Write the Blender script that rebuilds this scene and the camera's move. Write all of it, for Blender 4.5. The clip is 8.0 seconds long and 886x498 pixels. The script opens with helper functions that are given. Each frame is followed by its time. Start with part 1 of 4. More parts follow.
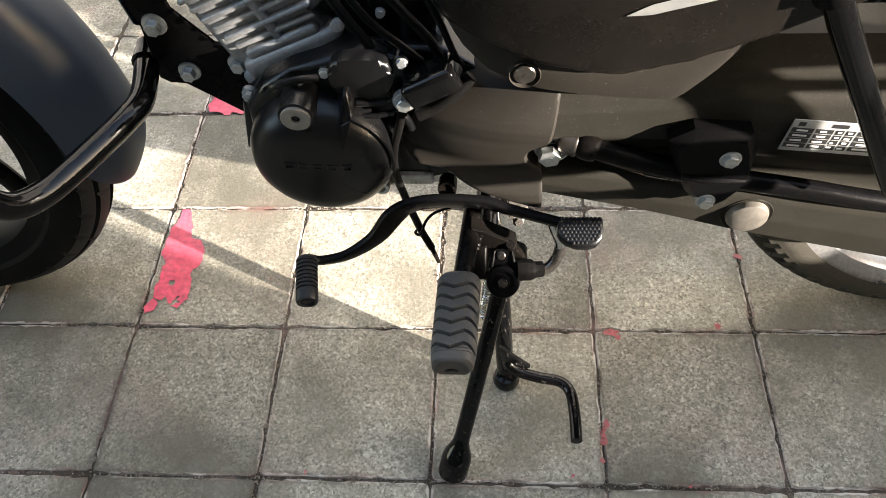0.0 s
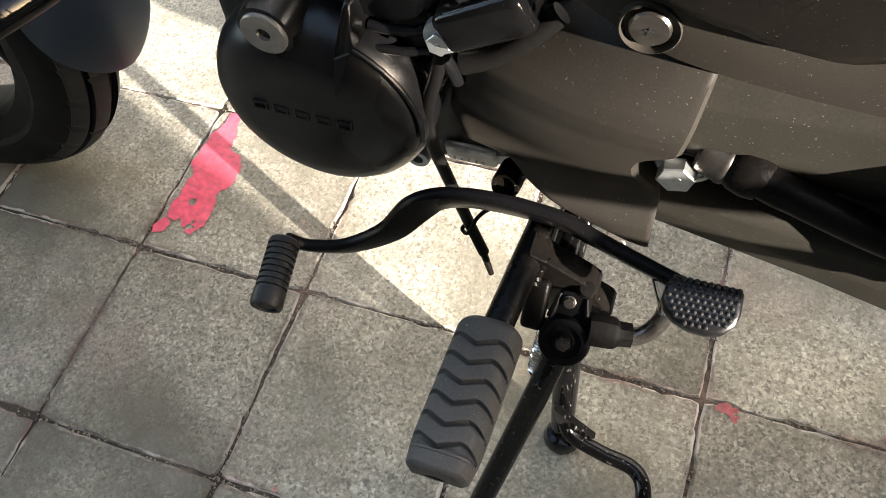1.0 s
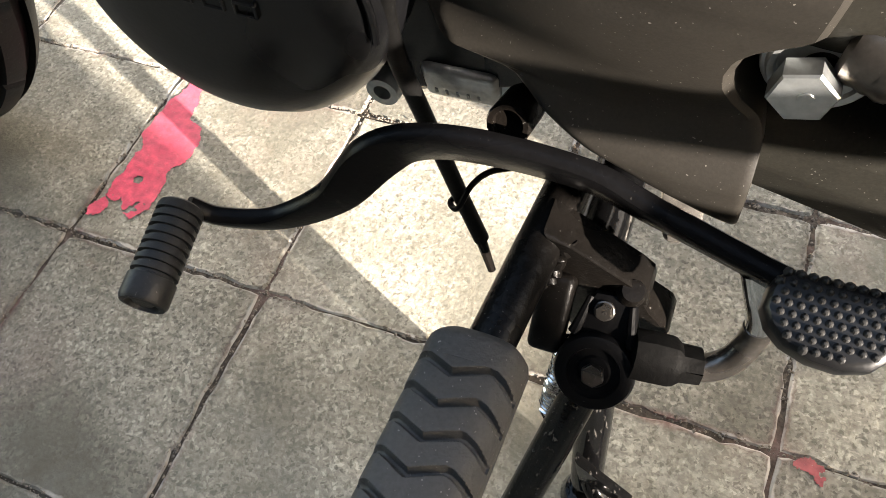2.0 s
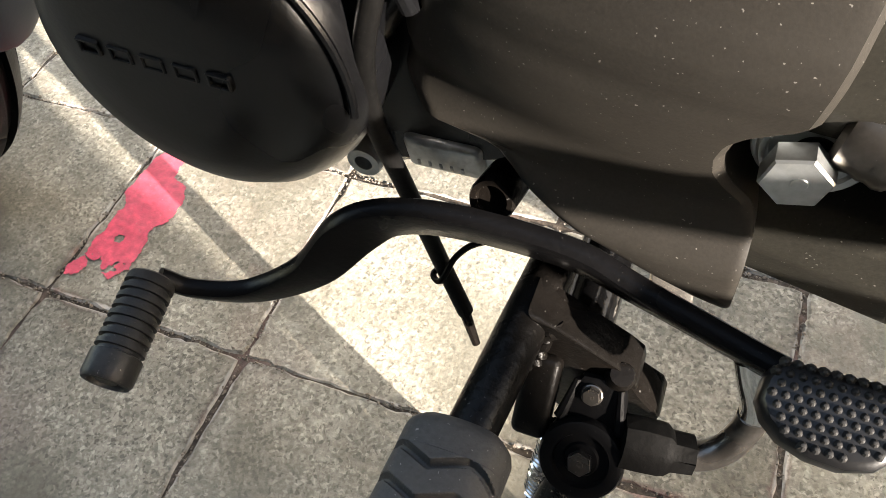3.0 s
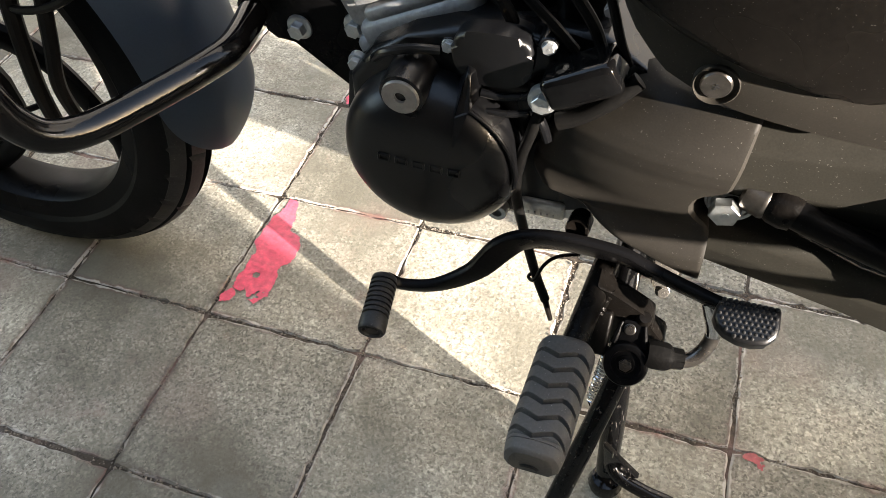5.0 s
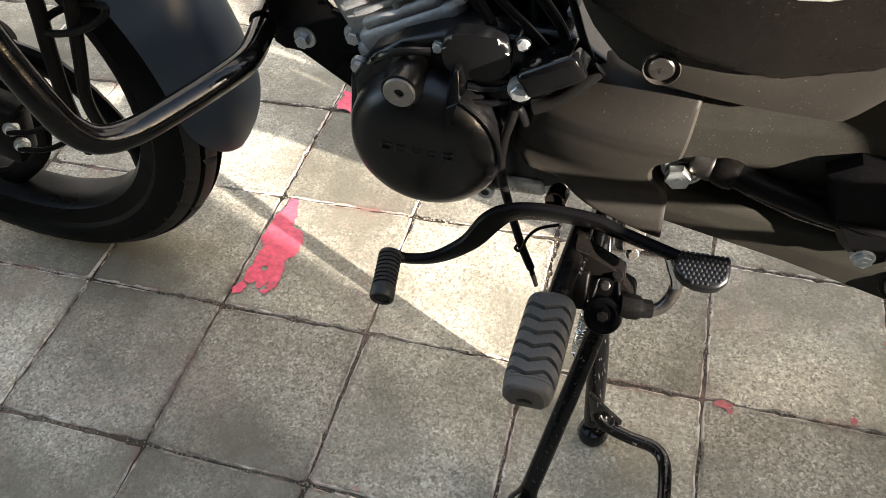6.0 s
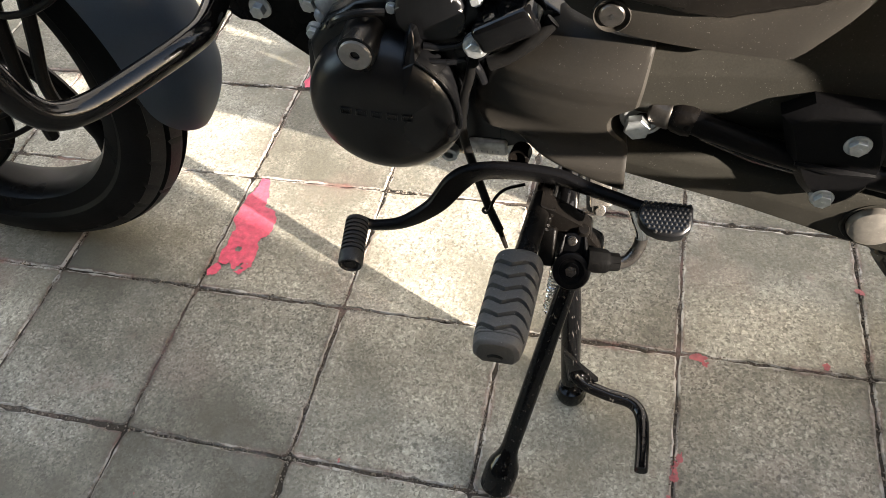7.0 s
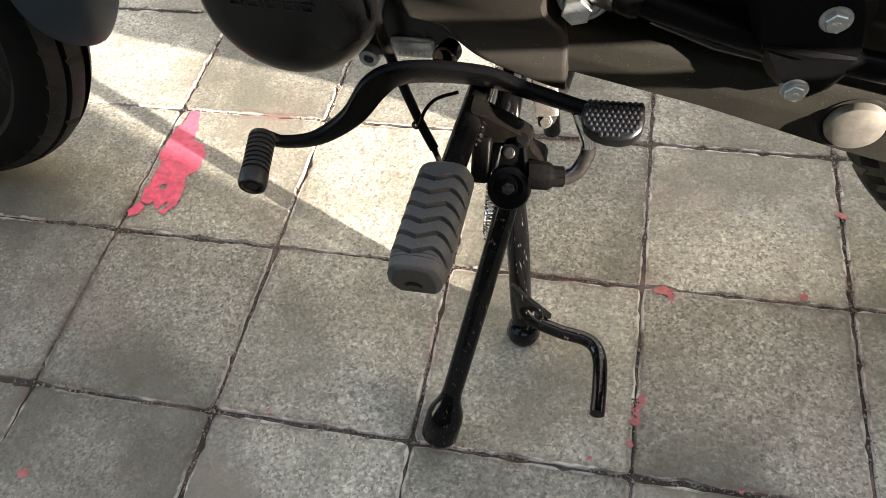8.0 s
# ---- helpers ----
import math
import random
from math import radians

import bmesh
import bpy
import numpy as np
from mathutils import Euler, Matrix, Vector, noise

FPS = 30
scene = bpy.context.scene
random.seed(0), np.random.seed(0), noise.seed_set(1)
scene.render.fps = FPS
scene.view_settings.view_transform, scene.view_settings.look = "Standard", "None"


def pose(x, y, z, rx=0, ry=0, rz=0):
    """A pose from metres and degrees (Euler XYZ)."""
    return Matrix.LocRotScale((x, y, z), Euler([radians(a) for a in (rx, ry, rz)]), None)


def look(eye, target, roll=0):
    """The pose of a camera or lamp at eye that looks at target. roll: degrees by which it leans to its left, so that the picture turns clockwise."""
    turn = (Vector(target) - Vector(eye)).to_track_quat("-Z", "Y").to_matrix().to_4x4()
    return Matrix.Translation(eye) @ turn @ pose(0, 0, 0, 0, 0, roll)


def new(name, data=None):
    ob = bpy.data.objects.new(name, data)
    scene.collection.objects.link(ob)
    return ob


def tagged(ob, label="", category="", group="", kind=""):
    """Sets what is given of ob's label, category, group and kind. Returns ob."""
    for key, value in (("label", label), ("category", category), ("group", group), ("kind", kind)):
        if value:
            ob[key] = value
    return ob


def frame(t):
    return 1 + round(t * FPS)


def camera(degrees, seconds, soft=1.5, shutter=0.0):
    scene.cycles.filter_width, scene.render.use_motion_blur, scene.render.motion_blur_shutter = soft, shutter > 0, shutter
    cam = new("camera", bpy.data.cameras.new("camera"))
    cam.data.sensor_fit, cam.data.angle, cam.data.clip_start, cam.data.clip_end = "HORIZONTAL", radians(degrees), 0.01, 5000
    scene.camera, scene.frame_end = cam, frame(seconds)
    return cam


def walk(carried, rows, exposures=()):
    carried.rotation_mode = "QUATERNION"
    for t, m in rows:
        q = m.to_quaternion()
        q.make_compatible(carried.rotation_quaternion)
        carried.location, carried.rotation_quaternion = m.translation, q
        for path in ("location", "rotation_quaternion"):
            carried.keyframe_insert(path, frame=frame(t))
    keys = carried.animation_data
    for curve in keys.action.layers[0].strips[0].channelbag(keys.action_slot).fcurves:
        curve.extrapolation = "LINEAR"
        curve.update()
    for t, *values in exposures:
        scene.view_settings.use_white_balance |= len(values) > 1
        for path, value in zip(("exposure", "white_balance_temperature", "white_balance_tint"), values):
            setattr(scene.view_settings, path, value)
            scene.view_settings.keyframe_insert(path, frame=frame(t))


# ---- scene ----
cam = camera(60.0, 8.0, 0.8)
PATH = [
    (0, (0.073, -0.11, 0.883), (-0.057, 1.062, -0.732), -4.9),
    (0.5, (0.093, 0.021, 0.803), (-0.205, 1.011, -0.909), -6.9),
    (1, (0.111, 0.111, 0.703), (-0.356, 1.031, -1.01), -9.6),
    (1.2, (0.108, 0.127, 0.67), (-0.381, 1.053, -1.035), -9.5),
    (2.3, (0.095, 0.199, 0.525), (-0.45, 1.146, -1.15), -10.4),
    (2.5, (0.094, 0.204, 0.523), (-0.453, 1.183, -1.133), -9.7),
    (3, (0.095, 0.199, 0.541), (-0.454, 1.247, -1.072), -8.0),
    (3.5, (0.091, 0.151, 0.587), (-0.449, 1.251, -0.993), -6.7),
    (4, (0.086, 0.078, 0.622), (-0.429, 1.216, -0.94), -5.4),
    (4.5, (0.083, 0.035, 0.692), (-0.433, 1.207, -0.845), -5.0),
    (4.7, (0.078, 0.016, 0.717), (-0.43, 1.198, -0.814), -5.0),
    (5.8, (0.084, -0.075, 0.795), (-0.381, 1.147, -0.719), -6.1),
    (6, (0.093, -0.088, 0.798), (-0.364, 1.133, -0.718), -6.5),
    (6.5, (0.103, -0.099, 0.792), (-0.334, 1.116, -0.735), -7.6),
    (7, (0.112, -0.1, 0.785), (-0.305, 1.102, -0.758), -8.3),
    (7.5, (0.125, -0.091, 0.755), (-0.267, 1.07, -0.825), -8.9),
    (8, (0.149, -0.06, 0.692), (-0.229, 1.061, -0.921), -9.2),
]
walk(cam, [(t, look(eye, target, roll)) for t, eye, target, roll in PATH], [(0, 3.49, 7500, 13), (8, 3.49, 7500, 13)])

# ---- daylight ----
SUN_EL, SUN_AZ = radians(15.5), math.atan2(-0.40, 0.92)
to_sun = Vector((math.cos(SUN_EL) * math.cos(SUN_AZ), math.cos(SUN_EL) * math.sin(SUN_AZ), math.sin(SUN_EL)))
world = bpy.data.worlds.new("sky")
scene.world = world
world.use_nodes = True
wn = world.node_tree.nodes
sky = wn.new("ShaderNodeTexSky")
sky.sky_type, sky.sun_disc = "NISHITA", False
sky.dust_density, sky.ozone_density = 1.1, 0.4
sky.sun_elevation, sky.sun_rotation = SUN_EL, math.pi / 2 - SUN_AZ
world.node_tree.links.new(sky.outputs[0], wn["Background"].inputs[0])
wn["Background"].inputs[1].default_value = 0.096
sun = new("sun", bpy.data.lights.new("sun", "SUN"))
sun.data.energy, sun.data.angle, sun.data.color = 2.75, radians(0.53), (1.0, 0.975, 0.955)
sun.matrix_world = look(to_sun * 8, (0, 0, 0))


# ---- materials ----
def material(name, colour, rough=0.5, metal=0.0, vary=0.25, grain=60.0, bump=0.1, dust=0.0, dust_colour=(0.20, 0.18, 0.155), spec=0.5, coat=0.0, blotch=7.0, island=0.0, rough_vary=0.12):
    m = bpy.data.materials.new(name)
    m.use_nodes = True
    n, l = m.node_tree.nodes, m.node_tree.links
    b = n["Principled BSDF"]
    geo = n.new("ShaderNodeTexCoord")

    def noise_node(scale, detail=4.0, roughness=0.6):
        t = n.new("ShaderNodeTexNoise")
        t.inputs["Scale"].default_value, t.inputs["Detail"].default_value, t.inputs["Roughness"].default_value = scale, detail, roughness
        l.new(geo.outputs["Object"], t.inputs["Vector"])
        return t

    def ramp(source, lo, hi, a, z):
        r = n.new("ShaderNodeMapRange")
        for k, v in zip(range(1, 5), (lo, hi, a, z)):
            r.inputs[k].default_value = v
        l.new(source, r.inputs[0])
        return r.outputs[0]

    def mix(fac, a, z):
        x = n.new("ShaderNodeMix")
        x.data_type = "RGBA"
        for value, sock in ((fac, x.inputs[0]), (a, x.inputs[6]), (z, x.inputs[7])):
            if hasattr(value, "is_linked"):
                l.new(value, sock)
            else:
                sock.default_value = value if isinstance(value, float) else (*value, 1)
        return x.outputs[2]

    fine, broad = noise_node(grain), noise_node(blotch, 3.0)
    lo = tuple(c * (1 - vary) for c in colour)
    hi = tuple(min(1.0, c * (1 + vary)) for c in colour)
    col = mix(ramp(fine.outputs[0], 0.3, 0.7, 0.0, 1.0), lo, hi)
    col = mix(ramp(broad.outputs[0], 0.35, 0.7, 0.0, 0.5), col, tuple(c * (1 - 0.8 * vary) for c in colour))
    rough_out = ramp(broad.outputs[0], 0.3, 0.7, max(0.02, rough - rough_vary), min(1.0, rough + rough_vary))
    if dust:
        veil = ramp(noise_node(9.0, 5.0).outputs[0], 0.35, 0.75, 0.0, dust)
        col = mix(veil, col, dust_colour)
        speck = noise_node(820.0, 1.0, 0.5)
        fleck = ramp(speck.outputs[0], 0.735, 0.775, 0.0, min(0.45, dust * 4.0))
        col = mix(fleck, col, (0.42, 0.40, 0.37))
    l.new(col, b.inputs["Base Color"])
    l.new(rough_out, b.inputs["Roughness"])
    b.inputs["Metallic"].default_value, b.inputs["Specular IOR Level"].default_value = metal, spec
    b.inputs["Coat Weight"].default_value = coat
    b.inputs["Coat Roughness"].default_value = 0.08
    if bump:
        bp = n.new("ShaderNodeBump")
        bp.inputs["Strength"].default_value, bp.inputs["Distance"].default_value = bump, 0.0015
        l.new(fine.outputs[0], bp.inputs["Height"])
        l.new(bp.outputs[0], b.inputs["Normal"])
    return m


def concrete(name, colour, pieces=True, red=0.12):
    """Pressed concrete with fine pale and dark aggregate and worn stains."""
    m = material(name, colour, 0.85, vary=0.12, grain=190.0, bump=0.6, blotch=5.0, spec=0.08)
    n, l = m.node_tree.nodes, m.node_tree.links
    b = n["Principled BSDF"]
    base = b.inputs["Base Color"].links[0].from_socket
    geo = n.new("ShaderNodeNewGeometry")

    def layer(prev, node, out, lo, hi, amount, tint, vec=True):
        if vec:
            l.new(geo.outputs["Position"], node.inputs["Vector"])
        r = n.new("ShaderNodeMapRange")
        for k, v in zip(range(1, 5), (lo, hi, 0.0, amount)):
            r.inputs[k].default_value = v
        l.new(node.outputs[out], r.inputs[0])
        x = n.new("ShaderNodeMix")
        x.data_type = "RGBA"
        x.inputs[7].default_value = (*tint, 1)
        l.new(r.outputs[0], x.inputs[0])
        l.new(prev, x.inputs[6])
        return x.outputs[2]

    def grit(scale, detail=3.0, kind="ShaderNodeTexNoise"):
        t = n.new(kind)
        t.inputs["Scale"].default_value = scale
        if kind == "ShaderNodeTexNoise":
            t.inputs["Detail"].default_value = detail
            t.inputs["Roughness"].default_value = 0.58 if scale < 20 else 0.5
        return t

    c = layer(base, grit(30.0, 9.0), 0, 0.40, 0.66, 0.40, tuple(k * 1.25 for k in colour))
    c = layer(c, grit(95.0, 8.0), 0, 0.53, 0.36, 0.50, tuple(k * 0.55 for k in colour))
    for scale, lo, hi, amount, q in ((170.0, 0.55, 0.95, 0.42, 0.55), (240.0, 0.60, 1.0, 0.42, 1.50), (380.0, 0.82, 0.92, 0.60, 1.9), (420.0, 0.82, 0.90, 0.65, 0.30)):
        cell = grit(scale, kind="ShaderNodeTexVoronoi")
        warp = n.new("ShaderNodeTexNoise")
        warp.inputs["Scale"].default_value = 120.0
        move = n.new("ShaderNodeVectorMath")
        move.operation = "MULTIPLY_ADD"
        move.inputs[1].default_value = (0.008, 0.008, 0.0)
        l.new(geo.outputs["Position"], warp.inputs["Vector"])
        l.new(warp.outputs["Color"], move.inputs[0])
        l.new(geo.outputs["Position"], move.inputs[2])
        l.new(move.outputs[0], cell.inputs["Vector"])
        grey = n.new("ShaderNodeSeparateColor")
        l.new(cell.outputs["Color"], grey.inputs[0])
        c = layer(c, grey, 0, lo, hi, amount, tuple(k * q for k in colour), False)
    c = layer(c, grit(210.0, 6.0), 0, 0.52, 0.38, 0.50, tuple(k * 0.42 for k in colour))
    c = layer(c, grit(270.0, 5.0), 0, 0.52, 0.65, 0.40, tuple(k * 1.75 for k in colour))
    c = layer(c, grit(4.0, 7.0), 0, 0.435, 0.61, 0.85, tuple(k * q for k, q in zip(colour, (0.42, 0.42, 0.40))))
    c = layer(c, grit(7.5, 6.0), 0, 0.53, 0.66, 0.55, tuple(k * q for k, q in zip(colour, (0.36, 0.35, 0.33))))
    c = layer(c, grit(330.0, 2.0), 0, 0.69, 0.74, 0.75, tuple(k * 0.30 for k in colour))
    c = layer(c, grit(14.0, 6.0), 0, 0.49, 0.66, 0.55, tuple(k * q for k, q in zip(colour, (0.52, 0.52, 0.50))))
    c = layer(c, grit(9.0, 8.0), 0, 0.58, 0.72, 0.30, (0.36, 0.352, 0.315))
    c = layer(c, grit(18.0, 5.0), 0, 0.64, 0.72, red, (0.34, 0.14, 0.12))
    c = layer(c, grit(6.0, 7.0), 0, 0.55, 0.68, 1.2 * red, (0.40, 0.25, 0.22))
    if pieces:
        sep, tex = n.new("ShaderNodeSeparateXYZ"), n.new("ShaderNodeTexCoord")
        l.new(tex.outputs["Object"], sep.inputs[0])

        def calc(op, a, z):
            q = n.new("ShaderNodeMath")
            q.operation = op
            for k, v in enumerate((a, z)):
                if isinstance(v, float):
                    q.inputs[k].default_value = v
                else:
                    l.new(v, q.inputs[k])
            return q.outputs[0]
        reach = calc("MAXIMUM", calc("ABSOLUTE", sep.outputs[0], 0.0), calc("ABSOLUTE", sep.outputs[1], 0.0))
        wob = grit(85.0, 7.0)
        l.new(geo.outputs["Position"], wob.inputs["Vector"])
        rim = calc("ADD", reach, calc("MULTIPLY", wob.outputs[0], 0.009))
        # edges: dirt first, pale crumbs in places, red dust in others
        for lo, hi, amount, tint, scale, cut in ((0.0975, 0.1055, 0.70, (0.10, 0.085, 0.07), 9.0, 0.47), (0.1000, 0.1062, 0.60, (0.26, 0.12, 0.11), 11.0, 0.53), (0.1025, 0.1042, 0.90, (0.50, 0.47, 0.42), 13.0, 0.46)):
            r = n.new("ShaderNodeMapRange")
            for k, v in zip(range(1, 5), (lo, hi, 0.0, amount)):
                r.inputs[k].default_value = v
            l.new(rim, r.inputs[0])
            where = grit(scale, 5.0)
            shift = n.new("ShaderNodeVectorMath")
            shift.inputs[1].default_value = (scale, 2.0 * scale, 0.0)
            l.new(geo.outputs["Position"], shift.inputs[0])
            l.new(shift.outputs[0], where.inputs["Vector"])
            s = n.new("ShaderNodeMapRange")
            for k, v in zip(range(1, 5), (cut - 0.05, cut + 0.08, 0.0, 1.0)):
                s.inputs[k].default_value = v
            l.new(where.outputs[0], s.inputs[0])
            x = n.new("ShaderNodeMix")
            x.data_type = "RGBA"
            x.inputs[7].default_value = (*tint, 1)
            l.new(calc("MULTIPLY", r.outputs[0], s.outputs[0]), x.inputs[0])
            l.new(c, x.inputs[6])
            c = x.outputs[2]
        info = n.new("ShaderNodeObjectInfo")
        x = n.new("ShaderNodeHueSaturation")
        r = n.new("ShaderNodeMapRange")
        for k, v in zip(range(1, 5), (0.0, 1.0, 0.72, 1.18)):
            r.inputs[k].default_value = v
        l.new(info.outputs["Random"], r.inputs[0])
        l.new(r.outputs[0], x.inputs["Value"])
        l.new(c, x.inputs["Color"])
        c = x.outputs[0]
    l.new(c, b.inputs["Base Color"])
    return m


DARKMETAL = material("dull_dark_metal", (0.12, 0.11, 0.10), 0.30, metal=0.9, vary=0.4, grain=120.0, bump=0.1, dust=0.06, dust_colour=(0.12, 0.09, 0.07))
PAVER = concrete("paver_concrete", (0.336, 0.317, 0.263))
GROUT = concrete("joint_dirt", (0.092, 0.076, 0.062), False, 0.45)
WALLCON = concrete("wall_concrete", (0.38, 0.36, 0.33), False)
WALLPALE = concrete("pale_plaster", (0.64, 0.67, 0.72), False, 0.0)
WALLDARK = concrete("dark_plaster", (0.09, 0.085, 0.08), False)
FADED = material("faded_red_paint", (0.36, 0.085, 0.09), 0.8, vary=0.35, grain=120.0, bump=0.3, dust=0.35, dust_colour=(0.30, 0.22, 0.19))
PANEL = material("satin_black_plastic", (0.0205, 0.0186, 0.0160), 0.46, dust=0.06, vary=0.18, grain=900.0, bump=0.05, spec=0.12, dust_colour=(0.17, 0.15, 0.12))
PAINTED = material("gloss_black_paint", (0.0055, 0.0048, 0.0042), 0.26, dust=0.035, grain=300.0, bump=0.03, spec=0.12, dust_colour=(0.14, 0.12, 0.10))
CASE = material("chain_case_black", (0.0195, 0.0186, 0.0155), 0.42, dust=0.06, grain=700.0, bump=0.06, spec=0.06, dust_colour=(0.18, 0.165, 0.14))
ENGINE = material("engine_black_paint", (0.0036, 0.0037, 0.0042), 0.32, dust=0.004, grain=500.0, bump=0.05, spec=0.34)
GLOSS = material("gloss_black_enamel", (0.0025, 0.0025, 0.0027), 0.10, coat=0.0, spec=0.26, dust=0.004, dust_colour=(0.12, 0.10, 0.08), grain=70.0, bump=0.22, rough_vary=0.05)
LEVER = material("dusty_black_enamel", (0.0032, 0.0032, 0.0035), 0.28, dust=0.010, dust_colour=(0.12, 0.10, 0.08), grain=300.0, bump=0.12, spec=0.06)
TUBE = material("dusty_black_tube", (0.0035, 0.0033, 0.0031), 0.26, spec=0.10, dust=0.035, dust_colour=(0.13, 0.085, 0.055), grain=220.0, bump=0.3)
RUBBER = material("grey_black_rubber", (0.050, 0.049, 0.047), 0.62, spec=0.3, dust=0.26, dust_colour=(0.15, 0.145, 0.14), grain=500.0, bump=0.2)
TOERUB = material("toe_peg_rubber", (0.014, 0.014, 0.014), 0.5, spec=0.22, dust=0.05, dust_colour=(0.13, 0.125, 0.12), grain=400.0, bump=0.15)
DARKRUB = material("black_rubber", (0.004, 0.004, 0.004), 0.40, spec=0.07, dust=0.012, grain=400.0, bump=0.15)
TYRE = material("tyre_rubber", (0.0036, 0.0038, 0.0042), 0.46, spec=0.07, dust=0.006, dust_colour=(0.10, 0.10, 0.10), grain=300.0, bump=0.12)
# rear sidewall: pale from dust, with sunlight put into the grey as well
SIDEWALL = material("sunlit_dusty_sidewall_rubber", (0.060, 0.056, 0.046), 0.6, spec=0.25, dust=0.15, dust_colour=(0.18, 0.165, 0.135), grain=260.0, bump=0.12)
TREAD = material("tread_rubber", (0.020, 0.021, 0.022), 0.6, spec=0.2, dust=0.08, dust_colour=(0.12, 0.115, 0.11), grain=300.0, bump=0.2)
ZINC = material("zinc_plate", (0.47, 0.49, 0.49), 0.34, metal=0.80, vary=0.18, grain=200.0, bump=0.08)
CHROME = material("scuffed_chrome", (0.72, 0.72, 0.70), 0.16, metal=1.0, vary=0.1, grain=150.0, bump=0.03)
BRIGHTALU = material("bare_aluminium", (0.55, 0.56, 0.56), 0.42, metal=0.7, vary=0.2, grain=200.0, bump=0.2)
ALU = material("cast_aluminium", (0.34, 0.35, 0.36), 0.5, metal=0.45, vary=0.22, grain=200.0, bump=0.3)
CAPGREY = material("dull_grey_cap", (0.22, 0.22, 0.22), 0.42, metal=0.6, vary=0.15, grain=160.0, bump=0.08)
BOOT = material("black_boot_rubber", (0.003, 0.003, 0.003), 0.5, spec=0.02, dust=0.004, grain=300.0, bump=0.2)
# black fender; the blue of the reflected sky is put into its base colour
FENDER = material("sky_tinted_black_fender", (0.028, 0.050, 0.084), 0.42, spec=0.75, rough_vary=0.03, vary=0.08, grain=500.0, bump=0.02)
CAPMETAL = material("dull_cap_metal", (0.22, 0.205, 0.18), 0.45, metal=0.6, vary=0.25, grain=120.0, bump=0.15, dust=0.2)
SCUFFED = material("scuffed_pipe_metal", (0.34, 0.32, 0.29), 0.28, metal=0.85, vary=0.5, grain=90.0, bump=0.25, dust=0.30, dust_colour=(0.07, 0.05, 0.035))
RIMBLACK = material("rim_black", (0.003, 0.003, 0.003), 0.3, spec=0.06, dust=0.002, grain=200.0, bump=0.05)
RIMSILVER = material("rim_silver", (0.42, 0.42, 0.42), 0.30, metal=0.8, grain=200.0, bump=0.06)
PAINT = material("red_road_paint", (0.66, 0.072, 0.13), 0.75, vary=0.30, grain=140.0, bump=0.5, dust=0.22, dust_colour=(0.42, 0.30, 0.27), blotch=30.0)
WHITE = material("white_print", (0.72, 0.72, 0.70), 0.45, vary=0.08, bump=0.0)
SILVERINK = material("silver_grey_decal", (0.34, 0.35, 0.35), 0.4, vary=0.08, bump=0.0)
BLACKINK = material("black_print", (0.012, 0.012, 0.012), 0.5, vary=0.1, bump=0.0)

# ---- mesh helpers ----


def scratched(name, like):
    """Black enamel with long pale scratches and chips down its length."""
    m = like.copy()
    m.name = name
    n, l = m.node_tree.nodes, m.node_tree.links
    b = n["Principled BSDF"]
    base = b.inputs["Base Color"].links[0].from_socket
    tex = n.new("ShaderNodeTexCoord")
    for stretch, scale, lo, hi in (((1.0, 1.0, 0.05), 420.0, 0.64, 0.70), ((1.0, 1.0, 0.30), 600.0, 0.71, 0.75)):
        q = n.new("ShaderNodeMapping")
        q.inputs["Scale"].default_value = stretch
        q.inputs["Rotation"].default_value = (radians(24), radians(-12), 0)
        t = n.new("ShaderNodeTexNoise")
        t.inputs["Scale"].default_value, t.inputs["Detail"].default_value = scale, 3.0
        r = n.new("ShaderNodeMapRange")
        for k, v in zip(range(1, 5), (lo, hi, 0.0, 0.2)):
            r.inputs[k].default_value = v
        x = n.new("ShaderNodeMix")
        x.data_type = "RGBA"
        x.inputs[7].default_value = (0.30, 0.28, 0.25, 1)
        l.new(tex.outputs["Object"], q.inputs["Vector"])
        l.new(q.outputs[0], t.inputs["Vector"])
        l.new(t.outputs[0], r.inputs[0])
        l.new(r.outputs[0], x.inputs[0])
        l.new(base, x.inputs[6])
        base = x.outputs[2]
    l.new(base, b.inputs["Base Color"])
    return m


WORN = scratched("scratched_black_enamel", GLOSS)

ORIGIN = {}


def empty(name, at, label, category, group=""):
    ob = new(name)
    ob.location, ob.empty_display_size = at, 0.1
    ORIGIN[ob.name] = Vector(at)
    return tagged(ob, label, category, group)


def mesh_of(name, bm, mats, sharp=35):
    bmesh.ops.recalc_face_normals(bm, faces=bm.faces[:])
    me = bpy.data.meshes.new(name)
    bm.to_mesh(me)
    bm.free()
    for m in mats if isinstance(mats, (list, tuple)) else [mats]:
        me.materials.append(m)
    me.polygons.foreach_set("use_smooth", [True] * len(me.polygons))
    me.set_sharp_from_angle(angle=radians(sharp))
    return me


def place(name, me, parent=None, at=(0, 0, 0), turn=None, label=""):
    ob = new(name, me)
    at = Vector(at)
    ob.location = at - ORIGIN[parent.name] if parent else at
    if turn:
        ob.rotation_euler = turn
    ob.parent = parent
    ORIGIN[ob.name] = at
    if label:
        tagged(ob, label)
    return ob


def part(name, bm, mats, parent=None, label="", sharp=35):
    return place(name, mesh_of(name, bm, mats, sharp), parent, (0, 0, 0), None, label)


